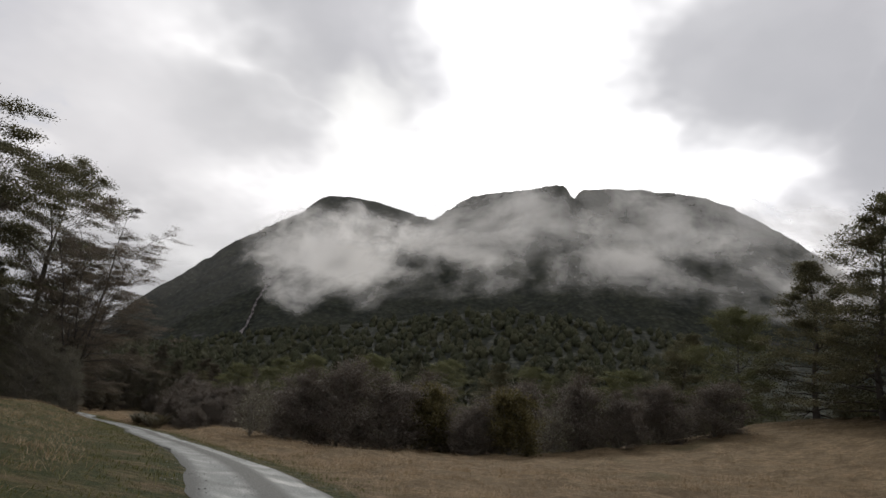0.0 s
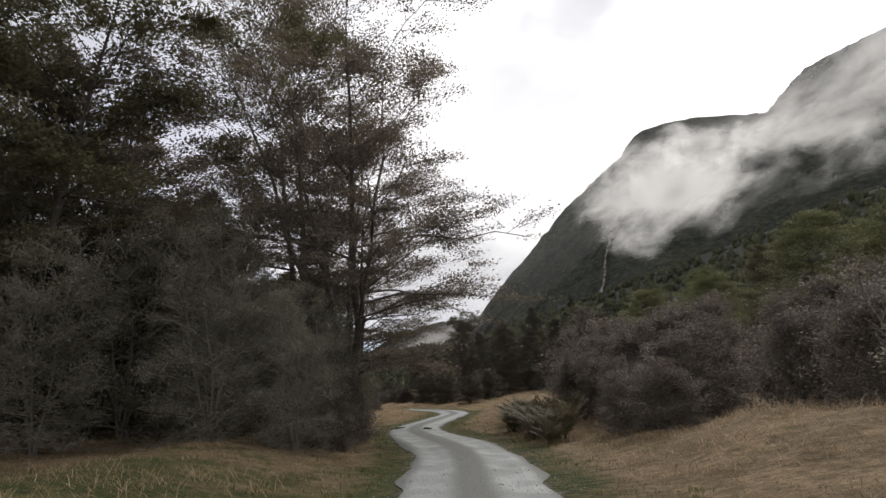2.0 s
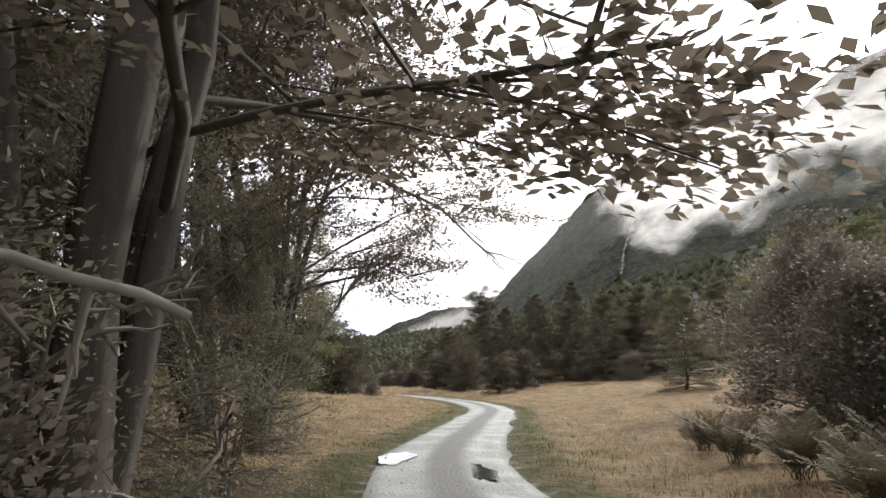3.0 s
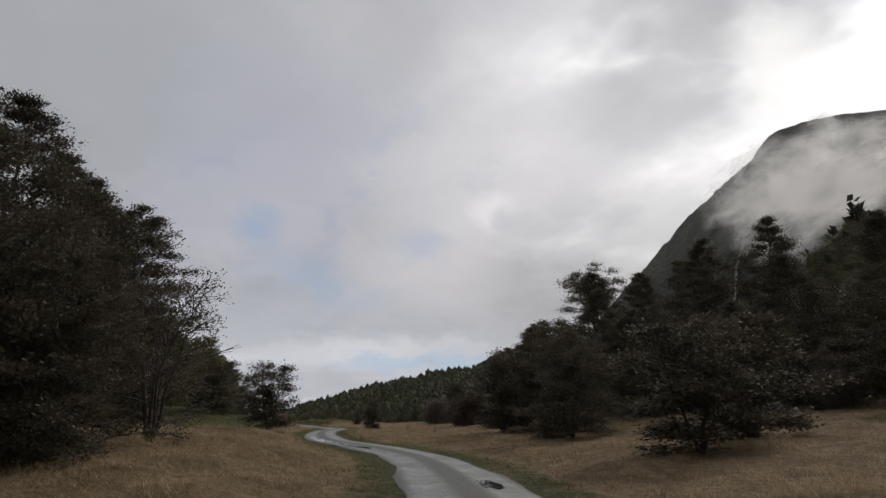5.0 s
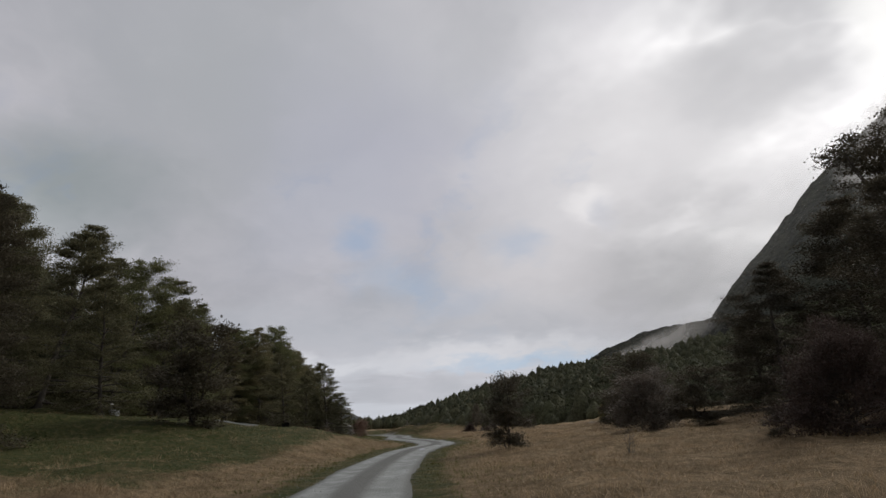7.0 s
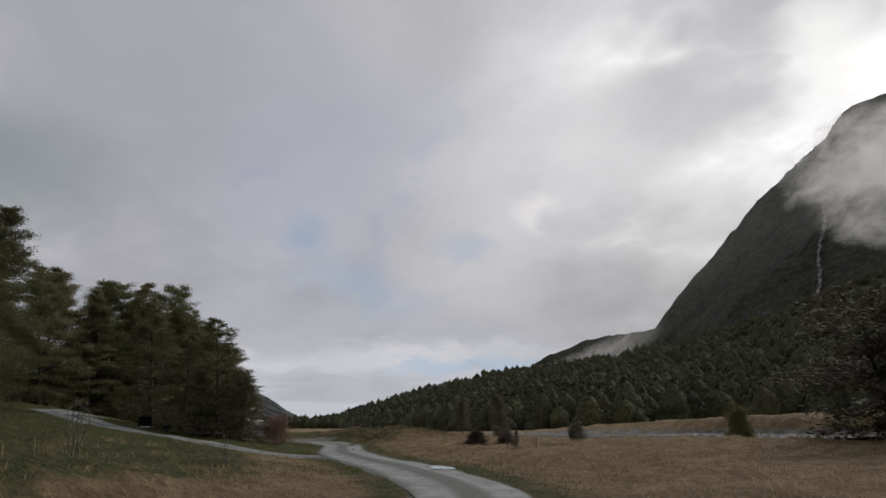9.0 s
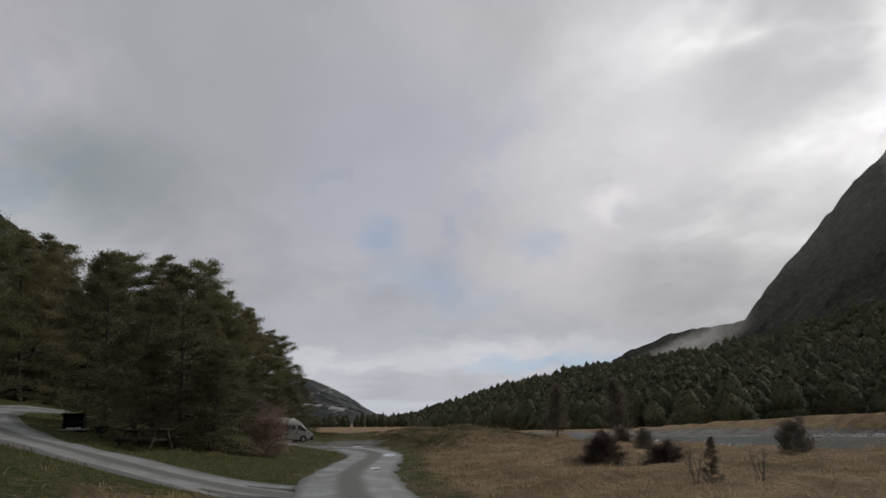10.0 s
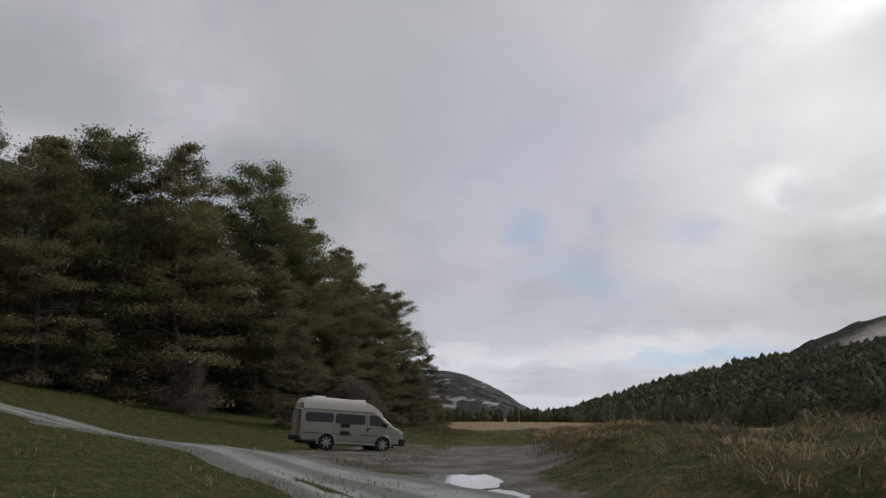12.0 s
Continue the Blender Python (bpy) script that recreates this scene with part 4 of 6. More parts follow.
CONE = ([0, 0.12, 0.5, 0.82, 1], [0.75, 1.0, 0.70, 0.27, 0.05])
DOME = ([0, 0.15, 0.5, 0.8, 1], [0.85, 1.0, 0.86, 0.52, 0.14])
ROUND = ([0, 0.3, 0.65, 0.9, 1], [0.6, 0.95, 1.0, 0.6, 0.3])
OPEN = ([0, 0.35, 0.7, 0.92, 1], [0.55, 0.85, 1.0, 0.75, 0.45])
BUSH = ([0, 0.3, 0.7, 1], [0.95, 1.0, 0.8, 0.35])
KINDS = {
    # name, leaves, bark, height, how
    "open_beech": ("beech_tree", M_BEECH, M_BARK, 20.0, dict(height_m=20, spread=5.6, first=0.30, limbs=46, subs=5, profile=OPEN, lift=(12, 50), leaf=0.17, per=88, puff=0.82, trunk_r=0.30, stems=2, flat=0.26, lean=0.05)),
    "beech": ("beech_tree", M_BEECH_RED, M_BARK, 20.0, dict(height_m=20, spread=6.2, first=0.10, limbs=88, subs=5, splay=0.13, profile=ROUND, lift=(0, 50), leaf=0.20, per=62, puff=0.8, trunk_r=0.28, stems=4, flat=0.24, droop=0.2)),
    "vase_beech": ("beech_tree", M_BEECH_RED, M_BARK, 17.0, dict(height_m=17, spread=6.4, first=0.22, limbs=84, subs=7, profile=([0, 0.3, 0.7, 0.92, 1], [0.75, 1.0, 0.85, 0.5, 0.3]), lift=(12, 62), leaf=0.095, per=84, puff=0.52, trunk_r=0.17, stems=7, flat=0.22, droop=0.16, splay=0.20, twig=0.014)),
    "dense_beech": ("beech_tree", M_BEECH, M_BARK, 20.0, dict(height_m=20, spread=4.8, first=0.04, limbs=72, subs=5, profile=DOME, lift=(-5, 50), leaf=0.18, per=58, puff=0.78, trunk_r=0.28, flat=0.42, forward=0.6)),
    "green_beech": ("beech_tree", M_GREEN, M_BARK, 20.0, dict(height_m=20, spread=5.2, first=0.04, limbs=72, subs=5, profile=ROUND, lift=(-8, 50), leaf=0.18, per=58, puff=0.82, trunk_r=0.28, flat=0.42, forward=0.6)),
    # dense_beech twice more, with backlight shade and brighter light put into leaf colours
    "dusk_beech": ("beech_tree", M_BEECH_SHADED, M_BARK, 20.0, dict(height_m=20, spread=4.8, first=0.04, limbs=72, subs=5, profile=DOME, lift=(-5, 50), leaf=0.18, per=58, puff=0.78, trunk_r=0.28, flat=0.42, forward=0.6)),
    "wall_beech": ("beech_tree", M_BEECH_LIT, M_BARK, 20.0, dict(height_m=20, spread=4.8, first=0.04, limbs=72, subs=5, profile=DOME, lift=(-5, 50), leaf=0.18, per=58, puff=0.78, trunk_r=0.28, flat=0.42, forward=0.6)),
    "cone": ("beech_tree", M_BEECH, M_BARK, 14.0, dict(height_m=14, spread=4.3, first=0.03, limbs=72, subs=5, profile=DOME, lift=(-8, 48), leaf=0.20, per=30, puff=0.62, trunk_r=0.24, flat=0.34)),
    "twig_tree": ("small_tree", M_BEECH_SHADED, M_BARK, 6.0, dict(height_m=6, spread=2.3, first=0.12, limbs=60, subs=6, profile=ROUND, lift=(15, 70), leaf=0.09, per=9, puff=0.32, trunk_r=0.09, stems=5, flat=0.7, bare=0.25, twig=0.014)),
    "small_tree": ("small_tree", M_BEECH_SHADED, M_BARK, 4.0, dict(height_m=4, spread=1.45, first=0.16, limbs=40, subs=5, profile=ROUND, lift=(5, 60), leaf=0.11, per=26, puff=0.34, trunk_r=0.07, stems=3, flat=0.6)),
    "bush_beech": ("beech_tree", M_BEECH_SHADED, M_BARK, 9.0, dict(height_m=9, spread=3.6, first=0.05, limbs=84, subs=6, profile=BUSH, lift=(-5, 62), leaf=0.16, per=30, puff=0.55, trunk_r=0.13, stems=4, flat=0.4, droop=0.22)),
    "brush": ("shrub", M_BRUSH, M_BARK_PALE, 8.0, dict(height_m=8, spread=2.6, first=0.03, limbs=110, subs=6, profile=BUSH, lift=(5, 65), leaf=0.085, per=24, puff=0.42, trunk_r=0.06, stems=8, flat=0.7, bare=0.38, droop=0.25, twig=0.016)),
    "sapling": ("beech_sapling", M_BEECH_RED, M_BARK, 3.0, dict(height_m=3, spread=0.8, first=0.15, limbs=24, subs=3, profile=CONE, lift=(10, 50), leaf=0.10, per=22, puff=0.24, trunk_r=0.04, flat=0.5)),
    "shrub": ("shrub", M_SHRUB, M_BARK_PALE, 4.0, dict(height_m=4, spread=2.0, first=0.04, limbs=64, subs=5, profile=BUSH, lift=(15, 70), leaf=0.115, per=24, puff=0.40, trunk_r=0.05, stems=5, flat=0.75, bare=0.12, droop=0.1)),
    "shrub_yellow": ("shrub", M_SHRUB_YEL, M_BARK_PALE, 4.0, dict(height_m=4, spread=2.1, first=0.04, limbs=60, subs=5, profile=BUSH, lift=(15, 70), leaf=0.16, per=18, puff=0.42, trunk_r=0.05, stems=5, flat=0.75)),
    "dome_bush": ("bush", M_DOME, M_BARK, 2.6, dict(height_m=2.6, spread=1.75, first=0.02, limbs=150, subs=8, profile=([0, 0.25, 0.6, 0.85, 1], [0.9, 1.0, 0.86, 0.55, 0.2]), lift=(0, 75), forward=0.8, leaf=0.055, per=22, puff=0.22, trunk_r=0.03, stems=7, flat=0.9, twig=0.008)),
    "slim_tree": ("small_tree", M_BEECH_RED, M_BARK, 3.2, dict(height_m=3.2, spread=0.68, first=0.20, limbs=52, subs=5, profile=([0, 0.2, 0.6, 1], [0.75, 1.0, 0.7, 0.15]), lift=(15, 60), leaf=0.07, per=12, puff=0.22, trunk_r=0.05, stems=1, flat=0.7, twig=0.008)),
    "shrub_pale": ("shrub", M_PALE, M_BARK_PALE, 3.5, dict(height_m=3.5, spread=1.5, first=0.1, limbs=34, subs=4, profile=BUSH, lift=(25, 75), leaf=0.10, per=11, puff=0.28, trunk_r=0.05, stems=4, flat=0.8, bare=0.3)),
    "red_bush": ("bush", M_REDBUSH, M_REDTWIG, 2.6, dict(height_m=2.6, spread=1.7, first=0.02, limbs=130, subs=8, profile=BUSH, lift=(30, 82), forward=0.95, leaf=0.05, per=7, puff=0.20, trunk_r=0.03, stems=9, flat=0.9, bare=0.4, twig=0.009)),
}
MADE = {}


def place(kind, x, y, h, label, group="", wide=1.0, turn=None, seed=0, sink=0.1, category=None):
    """One plant of a kind, h metres tall, on the ground."""
    name, leaves, bark, base, how = KINDS[kind]
    rng = np.random.default_rng(int(abs(x) * 31 + abs(y) * 17) + seed)
    key = (kind, int(rng.integers(0, 2 if kind == "shrub" else 3)) if kind in ("dense_beech", "dusk_beech", "wall_beech", "green_beech", "shrub") else 0)
    a = rng.uniform(0, 6.28) if turn is None else radians(turn)
    k = h / base
    m = Matrix.LocRotScale((x, y, put_on(x, y) - sink), Euler((0, 0, a)), (k * wide, k * wide, k))
    if key not in MADE:
        MADE[key] = plant(name, leaves, bark, 100 + 7 * key[1] + len(kind), **how)
        ob = MADE[key]
        ob.matrix_basis = m
    else:
        src = MADE[key]
        keep = src.scale.copy()
        src.scale = (1, 1, 1)
        ob = copy_thing(src, m)
        src.scale = keep
    tagged(ob, label, category or ("shrub" if "shrub" in name or "bush" in name else "tree"), group)
    return ob


# ---- plants along the first bend ----
T_DARK = "tall dark beech tree with layered sprays of small leaves"
S_BROWN = "twiggy grey-brown shrub with small sparse leaves"
for kind, x, y, h, w in [("open_beech", -37, 53.5, 22.2, 1.12), ("vase_beech", -27.8, 63.8, 18.5, 1.05), ("vase_beech", -34.5, 70.5, 16, 0.85), ("open_beech", -38.5, 72, 25, 0.95), ("dense_beech", -46, 65, 11, 1.3), ("dense_beech", -51, 60, 16, 1.2), ("beech", -43, 58, 20, 1.0), ("dense_beech", -40.5, 66.5, 13.5, 0.9), ("dense_beech", -48, 53, 19, 1.2), ("beech", -48, 66, 19, 1.2),
                         ("dense_beech", -58, 76, 18, 1.2), ("dense_beech", -62, 58, 19, 1.2), ("beech", -45, 43, 15, 1.1), ("dense_beech", -60, 40, 18, 1.2), ("green_beech", -53, 86, 12, 1.0)]:
    place(kind, x, y, h, T_DARK, "trees by the first bend", w)
for kind, x, y, h, w in [("brush", -22.9, 56.4, 4.6, 0.75), ("brush", -24.9, 58.8, 5.4, 0.75), ("brush", -26.9, 61.4, 5.6, 0.75), ("brush", -28.9, 64.2, 4.8, 0.75), ("brush", -31.2, 67.4, 4.6, 0.8), ("brush", -25.6, 55.6, 6.5, 0.8), ("brush", -28.6, 58.6, 8.5, 0.8), ("brush", -31.2, 62.2, 8, 0.8),
                         ("brush", -33, 57, 9, 0.9), ("bush_beech", -40, 50, 10, 1.0), ("bush_beech", -44, 56, 10, 1.0), ("bush_beech", -37.5, 46.5, 8.5, 1.0), ("bush_beech", -47, 47, 10, 1.1), ("bush_beech", -36.5, 57.5, 8.5, 0.9), ("bush_beech", -41, 64, 10, 1.0), ("brush", -38, 54, 9, 0.9), ("brush", -38, 62, 10, 0.8), ("brush", -43, 51, 9, 1), ("brush", -45, 60, 9, 1), ("brush", -51, 47, 9, 1.1), ("brush", -29.5, 52.5, 7, 0.8), ("shrub", -23.8, 58.6, 2.0, 0.9), ("shrub", -26.2, 62.0, 2.2, 0.9)]:
    place(kind, x, y, h, "dense dusky beech bush branched to the ground" if kind == "bush_beech" else S_BROWN, "brush under the trees", w)
for kind, x, y, h, w in [("shrub_pale", -4.6, 48.5, 3.9, 1), ("shrub", -2.2, 50.5, 4.6, 1), ("shrub", 0.4, 51.2, 5.6, 0.9), ("shrub", 3.4, 51.6, 4.6, 1.2), ("shrub_yellow", 6.2, 54.2, 4.4, 0.9), ("shrub", 8.6, 54, 2.8, 1.2), ("shrub_yellow", 12, 51.6, 4.0, 1),
                         ("shrub", 9.6, 51.4, 3.2, 1.1), ("shrub_pale", 15.0, 53.6, 3.4, 1.0), ("shrub", 16.4, 55.6, 5.0, 0.95), ("shrub", 19.4, 54.6, 3.6, 1.2), ("shrub", 23, 58, 4.2, 1.2), ("shrub", 27, 58, 4, 1.2), ("shrub", 5, 58, 5.5, 1.1), ("shrub", 12, 60, 5.5, 1.2)]:
    place(kind, x, y, h, {"shrub": S_BROWN, "shrub_pale": "pale shrub covered with grey lichen", "shrub_yellow": "yellowish-green leafy shrub in the row"}[kind], "shrubs along the pale grass", w)
for kind, x, y, h, w in [("shrub", -15.9, 63.2, 1.7, 1.1), ("shrub", -14.2, 61.6, 1.9, 1.1), ("shrub", -17.2, 66.6, 2.2, 0.9), ("shrub", -14.6, 64.6, 2.6, 1.0), ("shrub", -22.5, 73.2, 2.6, 0.9), ("shrub", -19.8, 70.2, 2.6, 0.9), ("shrub", -14.6, 66.3, 3.0, 1.1), ("shrub", -11.5, 64.6, 3.0, 1.0), ("shrub", -9.2, 61.5, 2.9, 1), ("shrub_pale", -8.2, 58.8, 3.0, 1), ("shrub", -8, 66, 4, 1.1), ("shrub", -17.8, 69, 3.4, 1.0), ("shrub", -16.5, 71.5, 4, 1.1),
                         ("shrub", -21.2, 74.4, 3.6, 1), ("shrub", -25, 80.5, 4.2, 1.1), ("shrub", -27, 86, 5.5, 1.1), ("shrub", -22, 79, 4.6, 1.1), ("shrub", -11, 73, 4.6, 1.2), ("shrub", -5, 70, 5, 1.2), ("shrub", -18, 82, 5, 1.2)]:
    place(kind, x, y, h, S_BROWN if kind == "shrub" else "pale shrub covered with grey lichen", "brush beside the ferns", w)
for kind, x, y, h, w in [("green_beech", 33, 71, 13, 1.2), ("dense_beech", 36, 62, 13, 1.3), ("dense_beech", 37, 54, 16, 1.2), ("green_beech", 40, 48, 17, 1.2), ("dense_beech", 30, 80, 13, 1.3), ("green_beech", 24, 84, 10, 1.5), ("green_beech", 46, 60, 17, 1.2)]:
    place(kind, x, y, h, "dark green beech tree at the forest edge", "trees at the forest edge", w)

for kind, x, y, h, w in [("green_beech", -13, 88, 9.5, 1.3), ("green_beech", 3, 90, 10, 1.3), ("dense_beech", -4, 82, 8.5, 1.3), ("green_beech", 15, 86, 10, 1.3), ("dense_beech", 10, 98, 12, 1.3), ("green_beech", -8, 100, 12, 1.3), ("green_beech", -24, 98, 9, 1.3), ("dense_beech", -20, 110, 12, 1.3),
                         ("green_beech", 2, 112, 13, 1.3), ("dense_beech", 22, 104, 13, 1.3), ("green_beech", -34, 112, 10, 1.3), ("green_beech", -28, 122, 12, 1.3), ("dense_beech", -42, 122, 9, 1.3), ("green_beech", -12, 124, 14, 1.3)]:
    place(kind, x, y, h, "rounded green beech tree behind the shrubs", "young trees behind the shrubs", w)

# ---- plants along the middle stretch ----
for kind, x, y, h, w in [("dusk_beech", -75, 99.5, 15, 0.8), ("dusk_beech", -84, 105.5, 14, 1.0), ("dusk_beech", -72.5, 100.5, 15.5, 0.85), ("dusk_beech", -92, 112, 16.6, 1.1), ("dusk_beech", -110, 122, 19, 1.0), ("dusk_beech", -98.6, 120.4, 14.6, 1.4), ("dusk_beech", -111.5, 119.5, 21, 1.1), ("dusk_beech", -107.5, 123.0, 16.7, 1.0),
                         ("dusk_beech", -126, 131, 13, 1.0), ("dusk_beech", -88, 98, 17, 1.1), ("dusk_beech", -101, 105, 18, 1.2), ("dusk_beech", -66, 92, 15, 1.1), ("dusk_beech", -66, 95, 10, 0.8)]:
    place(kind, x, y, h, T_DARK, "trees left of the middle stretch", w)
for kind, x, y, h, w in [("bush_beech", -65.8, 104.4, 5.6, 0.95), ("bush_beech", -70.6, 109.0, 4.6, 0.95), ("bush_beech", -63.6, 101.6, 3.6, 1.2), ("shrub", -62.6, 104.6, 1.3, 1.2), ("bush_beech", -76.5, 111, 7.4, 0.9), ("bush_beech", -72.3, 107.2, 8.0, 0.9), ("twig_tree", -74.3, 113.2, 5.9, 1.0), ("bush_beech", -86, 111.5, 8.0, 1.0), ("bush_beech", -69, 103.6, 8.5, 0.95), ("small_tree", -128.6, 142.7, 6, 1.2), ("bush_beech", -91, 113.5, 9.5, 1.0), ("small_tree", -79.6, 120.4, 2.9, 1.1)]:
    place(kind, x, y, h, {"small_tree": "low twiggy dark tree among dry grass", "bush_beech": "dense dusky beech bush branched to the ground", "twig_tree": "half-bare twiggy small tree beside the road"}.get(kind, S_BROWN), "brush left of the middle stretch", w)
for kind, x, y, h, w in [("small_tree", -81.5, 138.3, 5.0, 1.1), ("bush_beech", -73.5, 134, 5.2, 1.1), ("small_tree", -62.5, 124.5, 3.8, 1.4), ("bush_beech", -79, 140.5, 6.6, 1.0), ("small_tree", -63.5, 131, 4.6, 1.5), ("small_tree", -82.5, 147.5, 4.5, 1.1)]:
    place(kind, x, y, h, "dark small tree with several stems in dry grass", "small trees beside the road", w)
for kind, x, y, h, w in [("dusk_beech", -88, 161, 11.8, 1.1), ("dusk_beech", -83, 160, 12.1, 1.1), ("dusk_beech", -76, 158, 13.5, 1.1), ("dusk_beech", -73, 165, 15.8, 1.1), ("dusk_beech", -63, 154, 12.1, 1.2), ("dusk_beech", -55, 156, 12.1, 1.2), 
                         ("dusk_beech", -95, 159, 8.4, 1.2), ("dusk_beech", -94, 169, 14.8, 1.35), ("dusk_beech", -101, 168.5, 10.8, 1.5), ("dusk_beech", -106, 169, 8.4, 1.6), ("dusk_beech", -109, 172, 6.4, 1.7), ("dusk_beech", -84, 170, 14.9, 1.1), ("dusk_beech", -62, 168, 14.0, 1.3), ("dusk_beech", -50, 164, 13.0, 1.3), ("dusk_beech", -69, 158, 11.2, 1.3), ("dusk_beech", -80, 166, 12.1, 1.3), ("dusk_beech", -89, 166, 10.9, 1.2), ("dusk_beech", -87, 154, 7.6, 1.5), ("dusk_beech", -79, 151, 7.9, 1.5), ("dusk_beech", -71, 150, 7.4, 1.5), ("dusk_beech", -97, 163, 9.6, 1.5)]:
    place(kind, x, y, h, T_DARK, "dark trees right of the middle stretch", w)
for kind, x, y, h, w in [("small_tree", -109.3, 150.6, 3.3, 0.9), ("small_tree", -116, 166, 2.6, 1.2), ("small_tree", -106, 160, 2.8, 1.1), ("shrub", -108.5, 159.6, 3.0, 1.4), ("dome_bush", -94.8, 149.8, 2.75, 1.0), ("small_tree", -97, 150.3, 1.2, 0.9), 
                         ("shrub", -67, 154.5, 3.7, 1.1), ("shrub", -58.5, 152, 3.9, 1.2), ("sapling", -64.5, 132, 1.4, 1)]:
    place(kind, x, y, h, {"small_tree": "small dark tree standing in dry grass", "shrub": S_BROWN, "dome_bush": "rounded dark reddish-brown bush in dry grass", "sapling": "thin young beech in dry grass"}[kind], "plants on the dry grass", w)


def umbrella_tree(seed, h):
    """Old beech with bare twisted stems under a flat, spreading top."""
    rng = np.random.default_rng(seed)
    wood, green = Soup(), Soup()
    f = np.linspace(0, 1, 10)
    T = np.stack([0.5 * np.sin(f * 4), 0.3 * np.sin(f * 5 + 1), f * h * 0.70 - 0.2], -1)
    wood.tube(T, 0.34 - 0.16 * f, 7)
    spots = []
    for k in range(7):
        az, reach = k * 0.9 + rng.uniform(-0.3, 0.3), rng.uniform(1.6, 3.6)
        start = T[7 + k % 3]
        end = np.array([math.cos(az) * reach, math.sin(az) * reach, h * rng.uniform(0.90, 0.97)])
        t = np.linspace(0, 1, 10)[:, None]
        B = start + (end - start) * t + np.stack([np.sin(t[:, 0] * 7 + k), np.cos(t[:, 0] * 6 + 2 * k), 0.4 * np.sin(t[:, 0] * 9)], -1) * 0.42 * np.sin(np.pi * t) + np.array([0, 0, -0.9]) * np.sin(np.pi * t)
        wood.tube(B, np.linspace(0.13, 0.035, 10), 6)
        for j in range(8):
            q = B[rng.integers(5, 10)]
            e = q + np.array([rng.normal(0, 1.0), rng.normal(0, 1.0), rng.uniform(0.3, 1.0)])
            e[2] = min(e[2], h)
            wood.tube(np.stack([q, (q + e) / 2 + rng.normal(0, 0.12, 3), e]), [0.035, 0.022, 0.012], 4)
            spots.append(e)
    S = np.repeat(np.array(spots), 260, 0)
    n = len(S)
    c = S + rng.normal(0, 1, (n, 3)) * [0.52, 0.52, 0.22]
    ln = rng.uniform(0.14, 0.30, n)
    green.leaves(c, unit(rng.normal(0, 1, (n, 3)) * [1, 1, 0.5]), unit(np.array([0, 0, 1.0]) + rng.normal(0, 0.6, (n, 3))), ln, ln * 0.55)
    root = new("beech_tree")
    wood.mesh("trunk", M_BARK, root, "bare twisted stems")
    green.mesh("crown", M_BEECH_SHADED, root, "flat spreading crown")
    return root


ob = umbrella_tree(5, 21.0)
ob.matrix_basis = pose(-105.0, 187.0, put_on(-105, 187) - 0.2, 0, 0, 40)
tagged(ob, "old flat-topped beech with bare twisted stems above the other trees", "tree", "dark trees right of the middle stretch")


def lichen_shrub(seed):
    """Two crooked forks thickly grown with pale lichen."""
    rng = np.random.default_rng(seed)
    wood, green = Soup(), Soup()
    spots = []
    for tip, m in [((-0.95, 0.1, 2.05), 5), ((0.95, -0.1, 2.75), 6), ((0.25, 0.3, 1.9), 4), ((1.35, 0.2, 2.3), 3)]:
        t = np.linspace(0, 1, 8)[:, None]
        B = np.array(tip) * t + np.array([0.0, 0.0, 0.25]) * np.sin(np.pi * t) + rng.normal(0, 0.05, (8, 3)) * t
        wood.tube(B, np.linspace(0.06, 0.02, 8), 5)
        for j in range(m * 3):
            q = B[rng.integers(3, 8)]
            e = q + rng.normal(0, 0.20, 3) + [0, 0, 0.08]
            wood.tube(np.stack([q, (q + e) / 2, e]), [0.015, 0.01, 0.006], 3)
            spots.append(e)
    S = np.repeat(np.array(spots), 90, 0)
    n = len(S)
    ln = rng.uniform(0.04, 0.10, n)
    green.leaves(S + rng.normal(0, 0.11, (n, 3)), unit(rng.normal(0, 1, (n, 3))), unit(rng.normal(0, 1, (n, 3))), ln, ln * 0.6)
    root = new("shrub")
    wood.mesh("stem", M_BARK_PALE, root)
    green.mesh("foliage", M_PALE, root, "pale tufts of lichen")
    return root


ob = lichen_shrub(8)
ob.matrix_basis = pose(-88.0, 144.6, put_on(-88, 144.6) - 0.05, 0, 0, -25) @ Matrix.Scale(1.12, 4)
tagged(ob, "pale forked shrub thickly grown with lichen", "shrub", "plants on the dry grass")
place("dome_bush", -87.6, 144.9, 1.05, "low dark bush at the foot of the pale shrub", "plants on the dry grass", 1.5)

# ---- the forest wall beside the grass, later part ----
for kind, x, y, h, w in [("dusk_beech", -134, 129, 16.1, 1.1), ("dense_beech", -139, 132.5, 14.2, 1.1), ("dense_beech", -143.5, 136, 14.7, 1.1), ("green_beech", -152, 142, 14.3, 1.1), ("cone", -137, 139, 9.0, 1.0), ("cone", -157, 147.5, 13.6, 1.1), ("dense_beech", -168, 145.5, 16.8, 1.1),
                         ("dense_beech", -167, 151, 12.8, 1.1), ("dense_beech", -178, 153, 14.2, 1.1), ("dense_beech", -150, 134, 17.0, 1.2), ("dense_beech", -160, 137, 17.6, 1.2), ("green_beech", -160, 151, 11.6, 1.1), ("dense_beech", -172, 153.5, 13.2, 1.1), ("dense_beech", -183.6, 155.4, 15.0, 1.1), ("dusk_beech", -128, 120, 17.1, 1.2)]:
    place(kind, x, y, h, T_DARK, "forest wall beside the grass", w)
